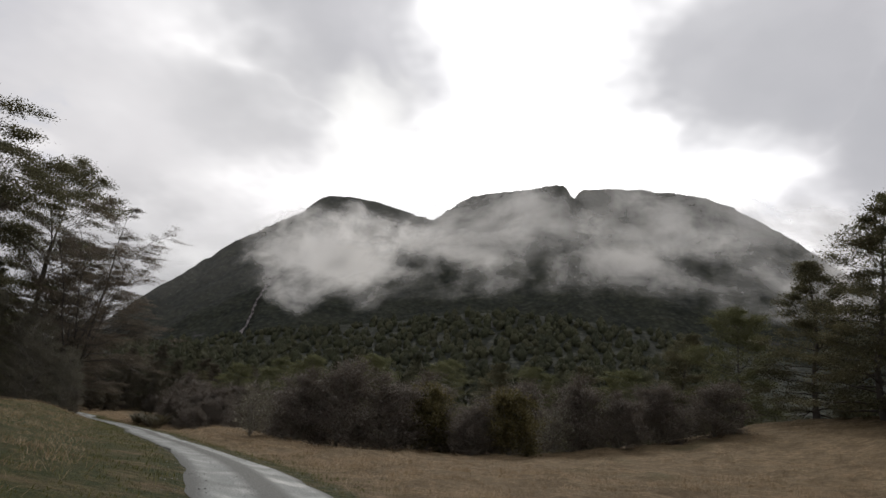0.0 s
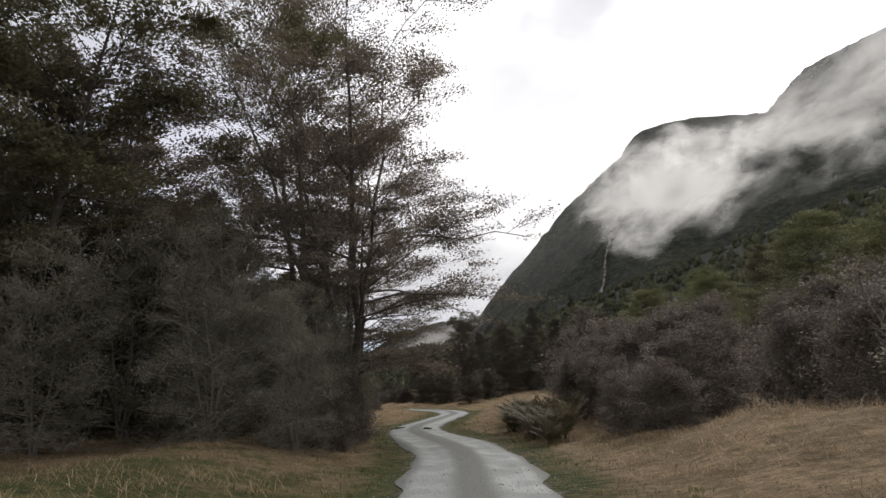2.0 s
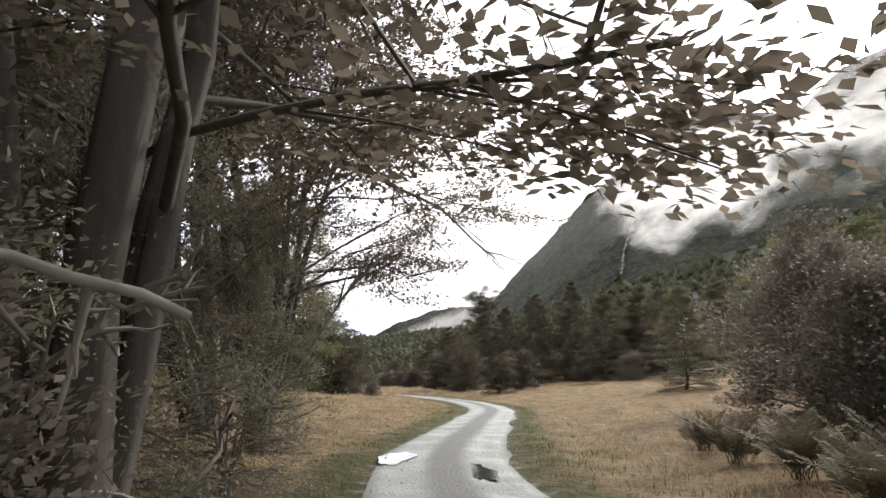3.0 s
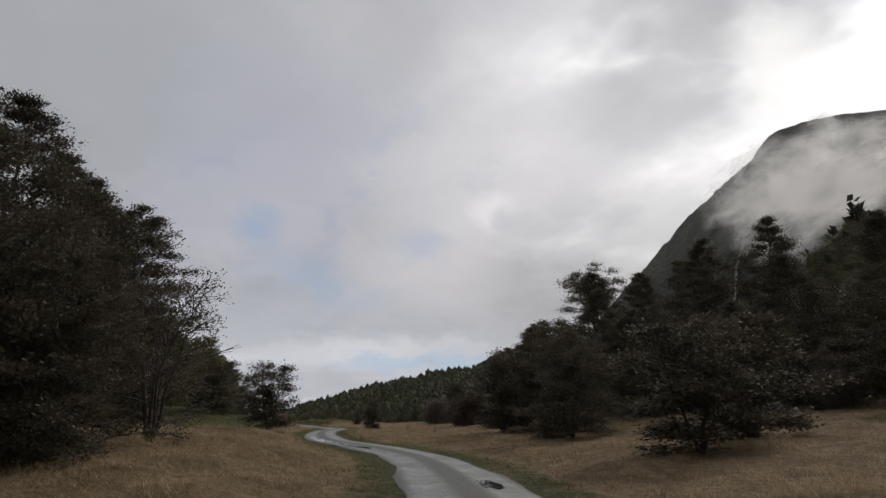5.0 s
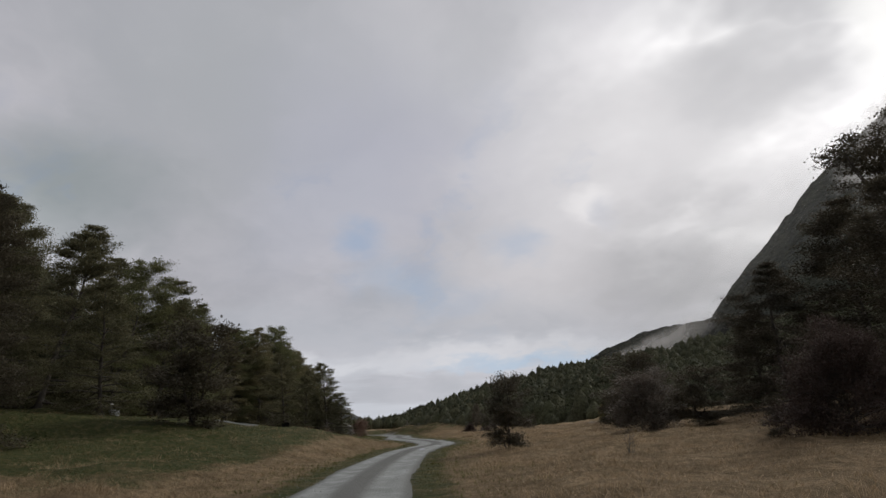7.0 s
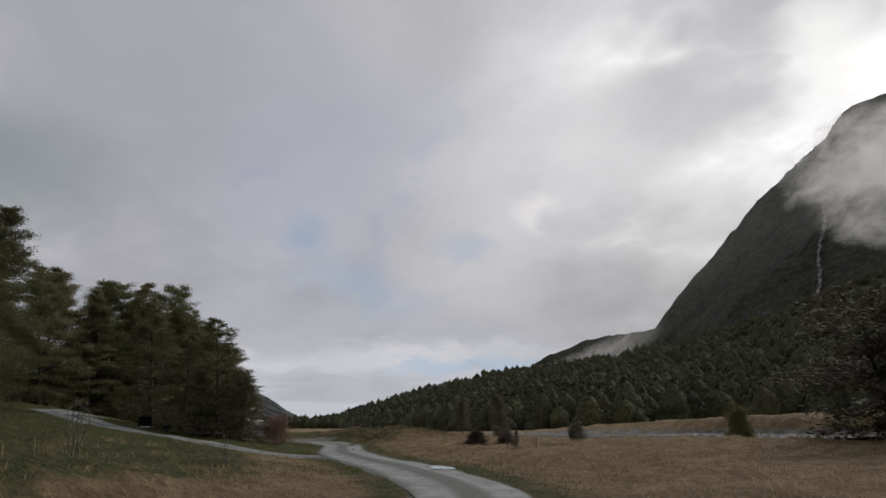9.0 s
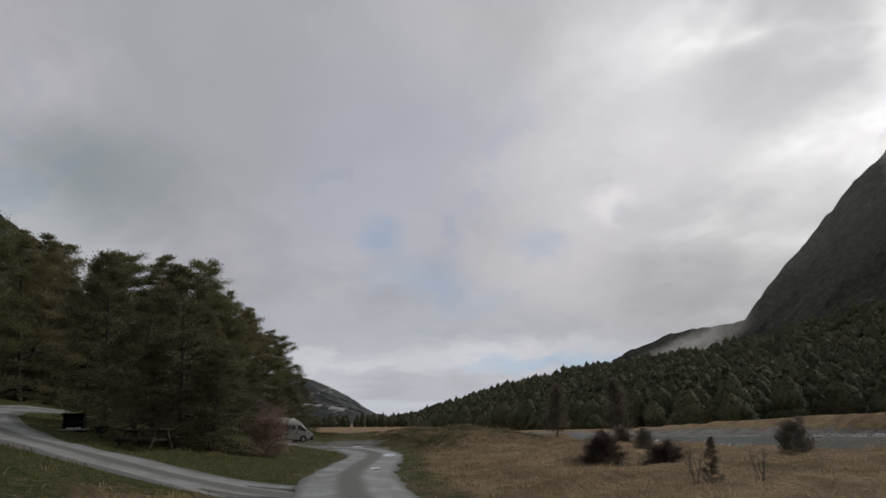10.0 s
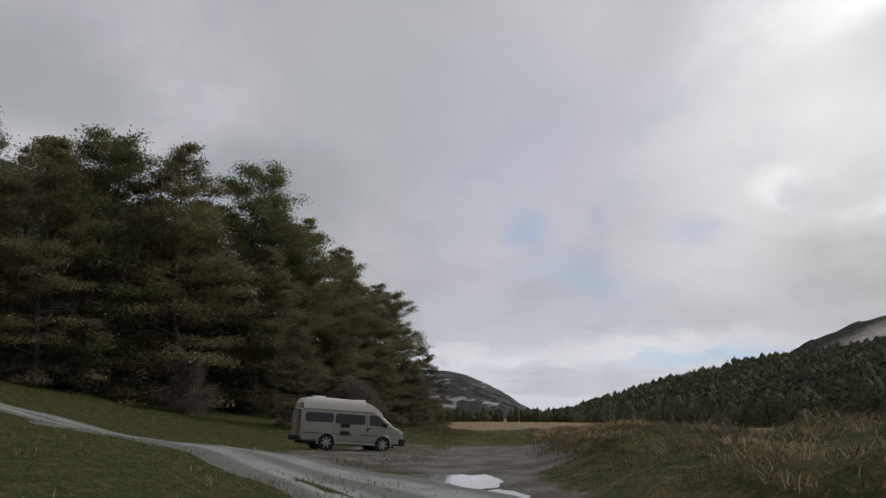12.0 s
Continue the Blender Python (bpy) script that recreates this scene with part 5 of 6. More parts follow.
for kind, x, y, h, w in [("wall_beech", -200, 169, 13.8, 1.0), ("wall_beech", -195.5, 163.5, 14.5, 1.1), ("wall_beech", -207, 183, 12.2, 1.0), ("wall_beech", -206, 173, 16.4, 1.25), ("green_beech", -186, 154, 13.1, 1.1), ("green_beech", -192, 158, 15.0, 1.1), ("wall_beech", -200, 164, 15.0, 1.1), ("green_beech", -203, 171, 15.0, 1.2), ("wall_beech", -204, 176, 17.0, 1.1), ("green_beech", -209.5, 180.6, 18.0, 1.0), ("wall_beech", -214, 186.5, 17.0, 0.9),
                         ("wall_beech", -221.5, 191.8, 16.7, 0.9), ("green_beech", -226, 197.3, 13.6, 0.9), ("cone", -229, 202.5, 9.3, 0.9), ("wall_beech", -206, 170, 13.1, 1.1), ("wall_beech", -207, 175, 13.9, 1.3), ("green_beech", -212, 184, 15.0, 1.3), ("wall_beech", -218, 186, 14.1, 1.3), ("green_beech", -223, 192.5, 13.1, 1.3), ("wall_beech", -228.5, 198.5, 11.2, 1.3), ("wall_beech", -213, 177, 15.0, 1.1), ("wall_beech", -186, 149, 14.8, 1.2), ("wall_beech", -176, 148, 14.8, 1.2), ("wall_beech", -212, 181, 16.5, 1.1), ("wall_beech", -217, 189, 15.5, 1.1), ("wall_beech", -224, 195.5, 14.5, 1.1), ("cone", -211, 187.5, 7.8, 1.3), ("cone", -217, 193, 7.8, 1.3), ("cone", -223, 198.5, 6.8, 1.3), ("wall_beech", -197, 153, 14.8, 1.2), ("wall_beech", -208, 165, 16.4, 1.2), ("wall_beech", -219, 178, 17.5, 1.2), ("wall_beech", -232, 192, 15.5, 1.2)]:
    place(kind, x, y, h, "dense dark green beech tree at the edge of the forest", "forest wall behind the car park", w)
for kind, x, y, h, w in [("cone", -161.5, 168.0, 8.3, 1.05), ("cone", -159.4, 168.7, 4.4, 1.2), ("cone", -161.2, 166.6, 4.4, 1.1), ("cone", -163.2, 169.4, 4.6, 1.1), ("cone", -164.6, 166.6, 7.2, 0.9), ("cone", -169.4, 166, 9.2, 0.95), ("red_bush", -159.2, 171.1, 1.9, 1.25), ("shrub", -207, 188.5, 3.6, 1.1), ("cone", -199, 183, 6, 1.0), ("shrub", -201, 176.8, 3, 1)]:
    place(kind, x, y, h, {"cone": "dense dark green young beech on the grass island", "red_bush": "reddish leafless bush beside the tree", "shrub": S_BROWN}[kind], "trees on the grass island", w)
for kind, x, y, h, w in [("shrub_yellow", -131.8, 183, 2.3, 0.62), ("sapling", -122.5, 177, 3.2, 1.4), ("small_tree", -122.6, 176.8, 5.6, 1.5), ("slim_tree", -159.4, 189.0, 3.3, 1.0), ("slim_tree", -153.7, 188.0, 3.2, 1.0), ("dome_bush", -142.9, 174.9, 0.85, 1.2), ("dome_bush", -141.4, 175.7, 0.75, 1.3), ("shrub", -146.6, 181.2, 0.8, 1.1),
                         ("shrub", -140.5, 180.8, 1.0, 1.2), ("shrub", -150, 184, 0.8, 1.3), ("sapling", -138, 172.9, 1.1, 0.7)]:
    place(kind, x, y, h, {"dome_bush": "low dark rounded bush in dry grass", "shrub_yellow": "rounded tan-green bush in dry grass", "slim_tree": "slender brown small tree beside the river", "sapling": "young reddish beech in long dry grass", "small_tree": "small dark tree in dry grass", "shrub": S_BROWN}[kind], "bushes on the river flat", w)


# ---- woods that close the view on both sides ----
def back_woods():
    rng = np.random.default_rng(12)
    pts = []
    while len(pts) < 1500:
        x, y = rng.uniform(-420, 160), rng.uniform(-120, 520)
        pts.append((x, y))
    P = np.array(pts)
    s, d = along(P[:, 0], P[:, 1])
    ok = ((d < np.interp(s, [150, 200], [-48, -34])) & (d > -190)) | ((s < 225) & (d > np.interp(s, [0, 40, 90, 130, 225], [75, 70, 40, 48, 42])) & (d < 330))
    P = P[ok]
    # a far strip of trees across the valley floor
    far = np.column_stack([rng.uniform(-1000, -760, 170), rng.uniform(300, 640, 170)])
    P = np.vstack([P, far])
    z = height(P[:, 0], P[:, 1])
    w = rng.uniform(7, 12, len(P))
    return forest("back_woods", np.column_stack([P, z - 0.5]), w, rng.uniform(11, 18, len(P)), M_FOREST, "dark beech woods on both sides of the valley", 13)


back_woods()


# ---- river ----
def river():
    s0 = spline(ROAD[21:], 12)
    seg = np.gradient(s0, axis=0)
    nrm = unit(np.stack([seg[:, 1], -seg[:, 0]], -1))
    rows = []
    mid = s0 + nrm * 34
    level = np.convolve(np.pad(height(mid[:, 0], mid[:, 1]), 6, mode="edge"), np.ones(13) / 13, "valid") + 0.16
    for k, (p, nn) in enumerate(zip(s0, nrm)):
        bend = 3.0 * math.sin(k * 0.21)
        for d in np.linspace(16.5 + bend * 0.5, 33 + bend, 7):
            rows.append((*(p + nn * d), level[k]))
    V = np.array(rows)
    n, w = len(s0), 7
    i, j = np.meshgrid(np.arange(n - 1), np.arange(w - 1), indexing="ij")
    F = np.stack([i * w + j, i * w + j + 1, (i + 1) * w + j + 1, (i + 1) * w + j], -1).reshape(-1, 4)[:, ::-1]
    return tagged(mesh_np("water", V, F, M_RIVER, smooth=True), "shallow pale green-grey river over stones", "river", kind="structure")


river()


# ---- grass ----
def tufts(name, n, seed, mat, label, test, tall=(0.22, 0.5), blades=9, spread=0.16, area=(-215, 45, 0, 205), bent=(0.15, 0.9), thin=(0.008, 0.02)):
    """Tufts of bent blades, thicker where the road passes near."""
    rng = np.random.default_rng(seed)
    P = np.empty((0, 2))
    while len(P) < n:
        q = np.column_stack([rng.uniform(area[0], area[1], n), rng.uniform(area[2], area[3], n)])
        s, d = along(q[:, 0], q[:, 1])
        _, ld = along(q[:, 0], q[:, 1], LOOPLINE, 0)
        keep = test(s, d) * (np.abs(d) > 1.85) * (np.abs(ld) > 1.6) > rng.uniform(0, 1, n)
        P = np.vstack([P, q[keep]])
    P = P[:n]
    z = height(P[:, 0], P[:, 1])
    m = n * blades
    clump = 0.75 + 0.5 * lumps(P[:, 0], P[:, 1], 77, 3.0, 2)
    base = np.repeat(np.column_stack([P, z - 0.03]), blades, 0) + np.column_stack([rng.normal(0, spread, (m, 2)), np.zeros(m)])
    h = rng.uniform(*tall, m) * np.repeat(np.clip(clump, 0.4, 1.5), blades)
    a = rng.uniform(0, 6.28, m)
    lean = rng.uniform(*bent, m) * h
    side = np.stack([-np.sin(a), np.cos(a), 0 * a], -1) * rng.uniform(*thin, m)[:, None]
    out = np.stack([np.cos(a), np.sin(a), 0 * a], -1)
    mid = base + out * (lean * 0.35)[:, None] + np.array([0, 0, 1.0]) * (h * 0.65)[:, None]
    tip = base + out * lean[:, None] + np.array([0, 0, 1.0]) * h[:, None]
    V = np.stack([base - side, base + side, mid + side * 0.8, mid - side * 0.8, tip], 1).reshape(-1, 3)
    k = np.arange(m)[:, None] * 5
    ob = mesh_np(name, V, [k + np.array([[0, 1, 2, 3]]), k + np.array([[3, 2, 4]])], mat)
    return tagged(ob, label, "grass", kind="stuff")


def dry_place(s, d):
    a = np.abs(d)
    f = smooth_step(2.8, 4.2, a) * np.maximum(np.exp(-np.maximum(a - 4, 0) / 11), 0.03)
    f = f * (1 - smooth_step(228, 236, s) * (d < 0) * 0.93) * (1 - smooth_step(165, 195, s) * (d < -4) * 0.75)
    f = f * (1 - smooth_step(72, 58, s) * (d < 0) * 0.6)
    return f * (1 - smooth_step(205, 225, s) * (d > np.interp(s, [232, 262], [16, 11.5])) * (d < 47))


def green_place(s, d):
    a = np.abs(d)
    return smooth_step(5.5, 2.0, a) * 0.8 + smooth_step(72, 55, s) * (d < 0) * smooth_step(22, 8, a) * 0.3 + smooth_step(225, 240, s) * (d < 0) * smooth_step(30, 8, a) * 0.6


tufts("bank_grass", 4800, 43, M_GRASS_BANK, "tall bleached grass lying over the bank", lambda s, d: np.maximum(smooth_step(247, 256, s) * smooth_step(305, 290, s) * smooth_step(2.0, 3.0, d) * smooth_step(11, 8, d), smooth_step(286, 291, s) * smooth_step(322, 306, s) * smooth_step(-9, -6, d) * smooth_step(16, 9, d)), (0.08, 0.25), 30, 0.22, (-215, -150, 172, 225), (1.3, 3.2), (0.002, 0.006))
tufts("tussock_grass", 11000, 45, M_GRASS, "matted tussocks of dry tan grass", dry_place, (0.12, 0.32), 30, 0.20, bent=(0.9, 2.6), thin=(0.0025, 0.006))
tufts("dry_grass", 26000, 41, M_GRASS, "long dry golden tussock grass", dry_place, (0.06, 0.20), 11, 0.24, bent=(1.0, 3.2), thin=(0.003, 0.007))
tufts("green_grass", 14000, 42, M_GRASS_GREEN, "short green grass along the verge", green_place, (0.06, 0.17), 7, 0.14, bent=(0.3, 1.3), thin=(0.004, 0.010))


# ---- ferns beside the first straight ----
def fern(seed):
    rng = np.random.default_rng(seed)
    sp = Soup()
    for k in range(30):
        a, L = rng.uniform(0, 6.28), rng.uniform(0.8, 1.45)
        el = rng.uniform(0.95, 1.45)
        t = np.linspace(0, 1, 9)
        out = L * (t * math.cos(el) + 0.25 * t**2)
        up = L * (t * math.sin(el) - 0.38 * t**2 * rng.uniform(0.5, 1.2))
        spine = np.stack([out * math.cos(a), out * math.sin(a), up + 0.03], -1) + np.array([*rng.normal(0, 0.10, 2), 0])
        sp.tube(spine, np.linspace(0.008, 0.003, 9), 3)
        m = 26
        f = np.linspace(0.2, 0.99, m)
        c = np.stack([np.interp(f, t, spine[:, i]) for i in range(3)], -1)
        d = unit(np.gradient(c, axis=0))
        side = unit(np.cross(d, [0, 0, 1.0]))
        ln = 0.15 * L * np.sin(np.pi * (0.12 + 0.86 * f)) ** 0.8
        for sg in (-1, 1):
            ah = unit(side * sg + d * 0.45 + rng.normal(0, 0.10, (m, 3)))
            nr = unit(np.cross(ah, d) * sg + rng.normal(0, 0.1, (m, 3)))
            sp.leaves(c + ah * (ln * 0.5)[:, None], ah, nr, ln, np.full(m, 0.024 * L) + 0 * ln)
    root = new("fern_clump")
    sp.mesh("frond", M_FERN, root)
    return root


FERNS = []
rng4 = np.random.default_rng(5)
for k, (x, y, h) in enumerate([(-24.2, 70.6, 1.0), (-23.2, 69.4, 1.1), (-22.4, 68.6, 1.2), (-22.2, 67.2, 1.1), (-21, 66.6, 1.2), (-20.2, 65.2, 1.2), (-19.4, 64.0, 1.1), (-18.2, 63.2, 1.2), (-19.4, 66.2, 1.2),
                               (-17.9, 61.9, 0.8), (-21.3, 69.2, 1.2), (-25.3, 72.6, 1.0), (-26.6, 74.6, 1.0), (-27.8, 76.8, 0.9), (-23.9, 72.1, 1.1)]):
    m = Matrix.LocRotScale((x, y, put_on(x, y) - 0.02), Euler((0, 0, rng4.uniform(0, 6.28))), (h, h, h))
    if k < 3:
        ob = fern(60 + k)
        ob.matrix_basis = m
        FERNS.append(ob)
    else:
        src = FERNS[k % 3]
        keep = src.scale.copy()
        src.scale = (1, 1, 1)
        ob = copy_thing(src, m)
        src.scale = keep
    tagged(ob, "arching brown-green fern clump beside the gravel", "fern", "ferns beside the road")


# ---- bare branches hanging over the road ----
M_DEAD = plain("bare_wood", (0.20, 0.185, 0.16), 0.85, 0, 0.4, 8.0, 0.2, 0.4)

M_STICK = plain("pale_dead_wood", (0.27, 0.25, 0.215), 0.85, 0, 0.4, 8.0, 0.2, 0.4)


def bare_branch(a, b, sag, r, seed, twigs=14):
    rng = np.random.default_rng(seed)
    a, b = np.array(a, float), np.array(b, float)
    t = np.linspace(0, 1, 12)[:, None]
    P = a + (b - a) * t + np.array([0, 0, sag]) * (t * (1 - t) * 4) + np.cumsum(rng.normal(0, 0.05, (12, 3)), 0) * [1, 1, 0.7]
    sp = Soup()
    sp.tube(P, np.linspace(r, 0.012, 12), 5)
    L = np.linalg.norm(b - a)
    for k in range(twigs):
        w = rng.uniform(2, 11)
        q = np.array([np.interp(w, np.arange(12), P[:, c]) for c in range(3)])
        d = unit((b - a) / L + rng.normal(0, 0.55, 3))
        l = L * rng.uniform(0.10, 0.28)
        C = q + d * l * np.linspace(0, 1, 4)[:, None] + np.array([0, 0, -0.2 * l]) * np.linspace(0, 1, 4)[:, None] ** 2
        sp.tube(C, np.linspace(0.016, 0.005, 4), 3)
        for j in range(3):
            e = C[1 + j % 3] + unit(d + rng.normal(0, 0.7, 3)) * l * 0.35
            sp.tube(np.stack([C[1 + j % 3], (C[1 + j % 3] + e) / 2, e]), [0.008, 0.006, 0.003], 3)
    return sp


for k, (a, b, sag) in enumerate([((-29.4, 66, 6.4), (-25.6, 69.8, 5.0), 0.6), ((-31.5, 68, 5.0), (-29.6, 71.5, 3.6), 0.5), ((-28, 65, 8.5), (-23.0, 66.4, 8.2), 0.5)]):
    ob = bare_branch(a, b, sag, 0.06, 70 + k).mesh("dead_branch", M_DEAD)
    tagged(ob, "long bare grey branch hanging towards the road", "branch", "bare branches")


rng5 = np.random.default_rng(15)
for k in range(16):
    f = rng5.uniform(0.12, 1)
    x, y = -20.6 - 9.2 * f + rng5.uniform(-0.5, 0.5), 55.2 + 11.0 * f + rng5.uniform(-0.5, 0.5)
    z, l = put_on(x, y) + rng5.uniform(-0.05, 2.0), rng5.uniform(1.0, 2.6)
    a, up = rng5.uniform(0, 6.28), rng5.uniform(-0.5, 1.3)
    if z < 0.8:
        up = abs(up) + 0.3
    ob = bare_branch((x, y, z), (x + math.cos(a) * l * 0.5, y + math.sin(a) * l * 0.5, z + l * up * 0.6), rng5.uniform(-0.1, 0.3), rng5.uniform(0.010, 0.018), 90 + k, 6).mesh("dead_branch", M_STICK)
    tagged(ob, "thin pale dead stick caught in the brush", "branch", "dead sticks in the brush")


# ---- puddles ----
def puddle(x, y, length, width, turn, seed):
    rng = np.random.default_rng(seed)
    n = 40
    a = np.arange(n) * 2 * np.pi / n
    r = 1 + 0.16 * np.sin(2 * a + rng.uniform(0, 6)) + 0.14 * np.sin(3 * a + rng.uniform(0, 6)) + 0.08 * np.sin(7 * a + rng.uniform(0, 6)) + rng.normal(0, 0.05, n)
    u, v = np.cos(a) * r * length / 2, np.sin(a) * r * width / 2
    c, s = math.cos(radians(turn)), math.sin(radians(turn))
    X, Y = x + u * c - v * s, y + u * s + v * c
    # on the crowned road, or in the hollow of the gravel beside it
    z = put_on(x, y) + (0.024 if x > -165 else -0.052)
    V = np.vstack([[[x, y, z]], np.column_stack([X, Y, np.full(n, z)])])
    k = np.arange(n)
    ob = mesh_np("puddle", V, np.column_stack([np.zeros(n, int), 1 + k, 1 + (k + 1) % n]), M_PUDDLE)
    return tagged(ob, "shallow rain puddle mirroring the sky", "puddle", "puddles on the gravel")


for k, (x, y, l, w, a) in enumerate([(-96.5, 134.75, 8, 0.9, 148), (-90.3, 131.2, 9, 1.0, 152), (-84.0, 128.2, 8, 0.95, 154), (-64, 116.6, 2.2, 0.6, 140), (-32.7, 72.6, 2.2, 0.7, 126), (-30.2, 71.8, 2.4, 0.6, 126),
                                     (-133.6, 164.3, 2.2, 0.7, 150), (-158.2, 176.8, 2.6, 0.9, 150), (-172.2, 181.9, 3.6, 1.5, 160), (-168.6, 181.0, 2.8, 1.2, 165), (-176, 181.4, 2.6, 0.6, 170), (-150.5, 171.8, 1.2, 0.4, 150), (-124, 157.2, 2.4, 0.6, 142), (-179, 183.5, 2.2, 0.5, 175), (-119.5, 152.9, 1.8, 0.5, 142)]):
    puddle(x, y, l, w, a, 200 + k)


# ---- camper van ----
def box(bm, lo, hi, bevel=0.0, seg=2):
    """A box from corner to corner, its edges rounded."""
    r = bmesh.ops.create_cube(bm, size=1.0)
    lo, hi = Vector(lo), Vector(hi)
    bmesh.ops.scale(bm, vec=hi - lo, verts=r["verts"])
    bmesh.ops.translate(bm, vec=(lo + hi) / 2, verts=r["verts"])
    if bevel:
        es = list({e for v in r["verts"] for e in v.link_edges})
        bmesh.ops.bevel(bm, geom=es, offset=bevel, segments=seg, affect="EDGES", profile=0.6)
    return bm


def one_box(lo, hi, bevel=0.0, seg=2):
    return box(bmesh.new(), lo, hi, bevel, seg)


def drum(bm, centre, axis, radius, depth, sides=24, r2=None):
    m = Vector(axis).to_track_quat("Z", "Y").to_matrix().to_4x4()
    m.translation = centre
    bmesh.ops.create_cone(bm, cap_ends=True, segments=sides, radius1=radius, radius2=radius if r2 is None else r2, depth=depth, matrix=m)
    return bm


M_PAINT = plain("van_paint", (0.30, 0.295, 0.255), 0.32, 0.0, 0.10, 1.5, 0.5)
M_ROOF = plain("van_roof", (0.46, 0.45, 0.40), 0.45, 0.0, 0.10, 2.0, 0.4)
M_GLASS = plain("tinted_glass", (0.010, 0.012, 0.013), 0.06, 0.0, 0.1, 1.0, 0.4)
M_BLACK = plain("black_plastic", (0.018, 0.018, 0.018), 0.55, 0.0, 0.3, 12.0)
M_TYRE = plain("tyre_rubber", (0.025, 0.024, 0.023), 0.85, 0.0, 0.3, 20.0)
M_ALLOY = plain("alloy", (0.48, 0.48, 0.47), 0.35, 0.8, 0.2, 10.0)
M_WHITE = plain("white_plastic", (0.72, 0.72, 0.70), 0.5, 0.0, 0.08, 6.0)
M_LAMP = plain("lamp_glass", (0.62, 0.63, 0.62), 0.12, 0.3, 0.1, 8.0, 0.8)
M_RED = plain("red_lamp", (0.28, 0.02, 0.015), 0.2, 0.0, 0.1, 8.0)


def van():
    """High-roof van, nose towards +y, wheels on z = 0, seen mostly from its right side (+x)."""
    root = new("camper_van")
    hw = 0.845
    # side outline (y, z) of the lower body, then half width by height gives the rounded sides
    low = [(-2.36, 0.36), (-2.40, 0.55), (-2.38, 1.05), (-2.33, 1.70), (1.02, 1.70), (1.36, 1.52), (1.92, 1.06), (2.24, 0.98), (2.37, 0.80), (2.40, 0.50), (2.36, 0.32)]

    def half(z, y):
        k = np.interp(z, [0.30, 0.6, 1.05, 1.4, 1.72, 2.0, 2.18, 2.26], [0.96, 1.0, 1.0, 0.955, 0.90, 0.84, 0.72, 0.52])
        return hw * k * np.interp(y, [-2.4, -2.2, 1.5, 2.1, 2.4], [0.95, 1.0, 1.0, 0.95, 0.86])

    def skin(name, rows, mat, label=""):
        """Cross ribs along y, each a closed outline in x, z."""
        sp = Soup()
        V = []
        for y, zs in rows:
            pts = [(half(z, y), z) for z in zs]
            V += [(x, y, z) for x, z in pts] + [(-x, y, z) for x, z in pts[::-1]]
        w = 2 * len(rows[0][1])
        Q = []
        for i in range(len(rows) - 1):
            for j in range(w):
                k = (j + 1) % w
                Q.append((i * w + j, i * w + k, (i + 1) * w + k, (i + 1) * w + j))
        sp.add(np.array(V), Q)
        nn = len(rows[0][1])
        for i in (0, len(rows) - 1):
            sp.q.append(np.array([(i * w + j, i * w + j + 1, i * w + w - 2 - j, i * w + w - 1 - j) for j in range(nn - 1)]))
        ob = sp.mesh(name, mat, root, label, True)
        return ob

    def top_of(y):
        return float(np.interp(y, [-2.40, -2.33, 0.95, 1.36, 1.92, 2.26, 2.40], [1.66, 1.72, 1.72, 1.53, 1.10, 0.98, 0.74]))

    ys = [-2.40, -2.37, -2.30, -2.0, -1.5, -1.0, -0.5, 0.0, 0.5, 0.95, 1.15, 1.36, 1.6, 1.8, 1.92, 2.1, 2.26, 2.36, 2.40]
    rows = []
    for y in ys:
        t = top_of(y)
        b = 0.36 if abs(y) < 2.38 else 0.45
        rows.append((y, [b + (t - b) * f for f in (0.0, 0.06, 0.2, 0.4, 0.6, 0.8, 0.95, 1.0)]))
    skin("body", rows, M_PAINT)
    # moulded high roof
    rows = []
    for y in [-2.31, -2.28, -2.15, -1.6, -0.8, 0.0, 0.5, 0.85, 1.1, 1.26, 1.34]:
        t = float(np.interp(y, [-2.31, -2.22, -1.9, 0.0, 0.5, 0.9, 1.2, 1.34], [1.95, 2.16, 2.24, 2.20, 2.14, 1.99, 1.78, 1.62]))
        b = min(1.70, top_of(y) - 0.02)
        rows.append((y, [b + (t - b) * f for f in (0.0, 0.12, 0.4, 0.65, 0.85, 0.97, 1.0)]))
    skin("high_roof", rows, M_ROOF, "cream moulded high roof")
    # roof gutter
    for sg in (-1, 1):
        part("gutter", one_box((sg * 0.775 - 0.025, -2.3, 1.70), (sg * 0.775 + 0.025, 1.0, 1.725), 0.008), M_ROOF, root)

    def pane(name, corners, sg, mat=M_GLASS, proud=0.012, label=""):
        """A flush side window from corners (y, z), following the lean of the side."""
        bm = bmesh.new()
        cy, cz = sum(p[0] for p in corners) / len(corners), sum(p[1] for p in corners) / len(corners)
        outer = [bm.verts.new((sg * (half(z, y) + proud), y, z)) for y, z in corners]
        back = [bm.verts.new((sg * (half(z, y) - 0.03), cy + (y - cy) * 1.03, cz + (z - cz) * 1.05)) for y, z in corners]
        bm.faces.new(outer)
        for i in range(len(corners)):
            bm.faces.new((outer[i], back[i], back[(i + 1) % len(corners)], outer[(i + 1) % len(corners)]))
        bmesh.ops.recalc_face_normals(bm, faces=bm.faces)
        return part(name, bm, mat, root, label)

    def rounded(y0, y1, z0, z1, c=0.07, slope=0.0):
        return [(y0 + c, z0), (y1 - c, z0), (y1, z0 + c), (y1 - slope, z1 - c), (y1 - slope - c, z1), (y0 + c, z1), (y0, z1 - c), (y0, z0 + c)]

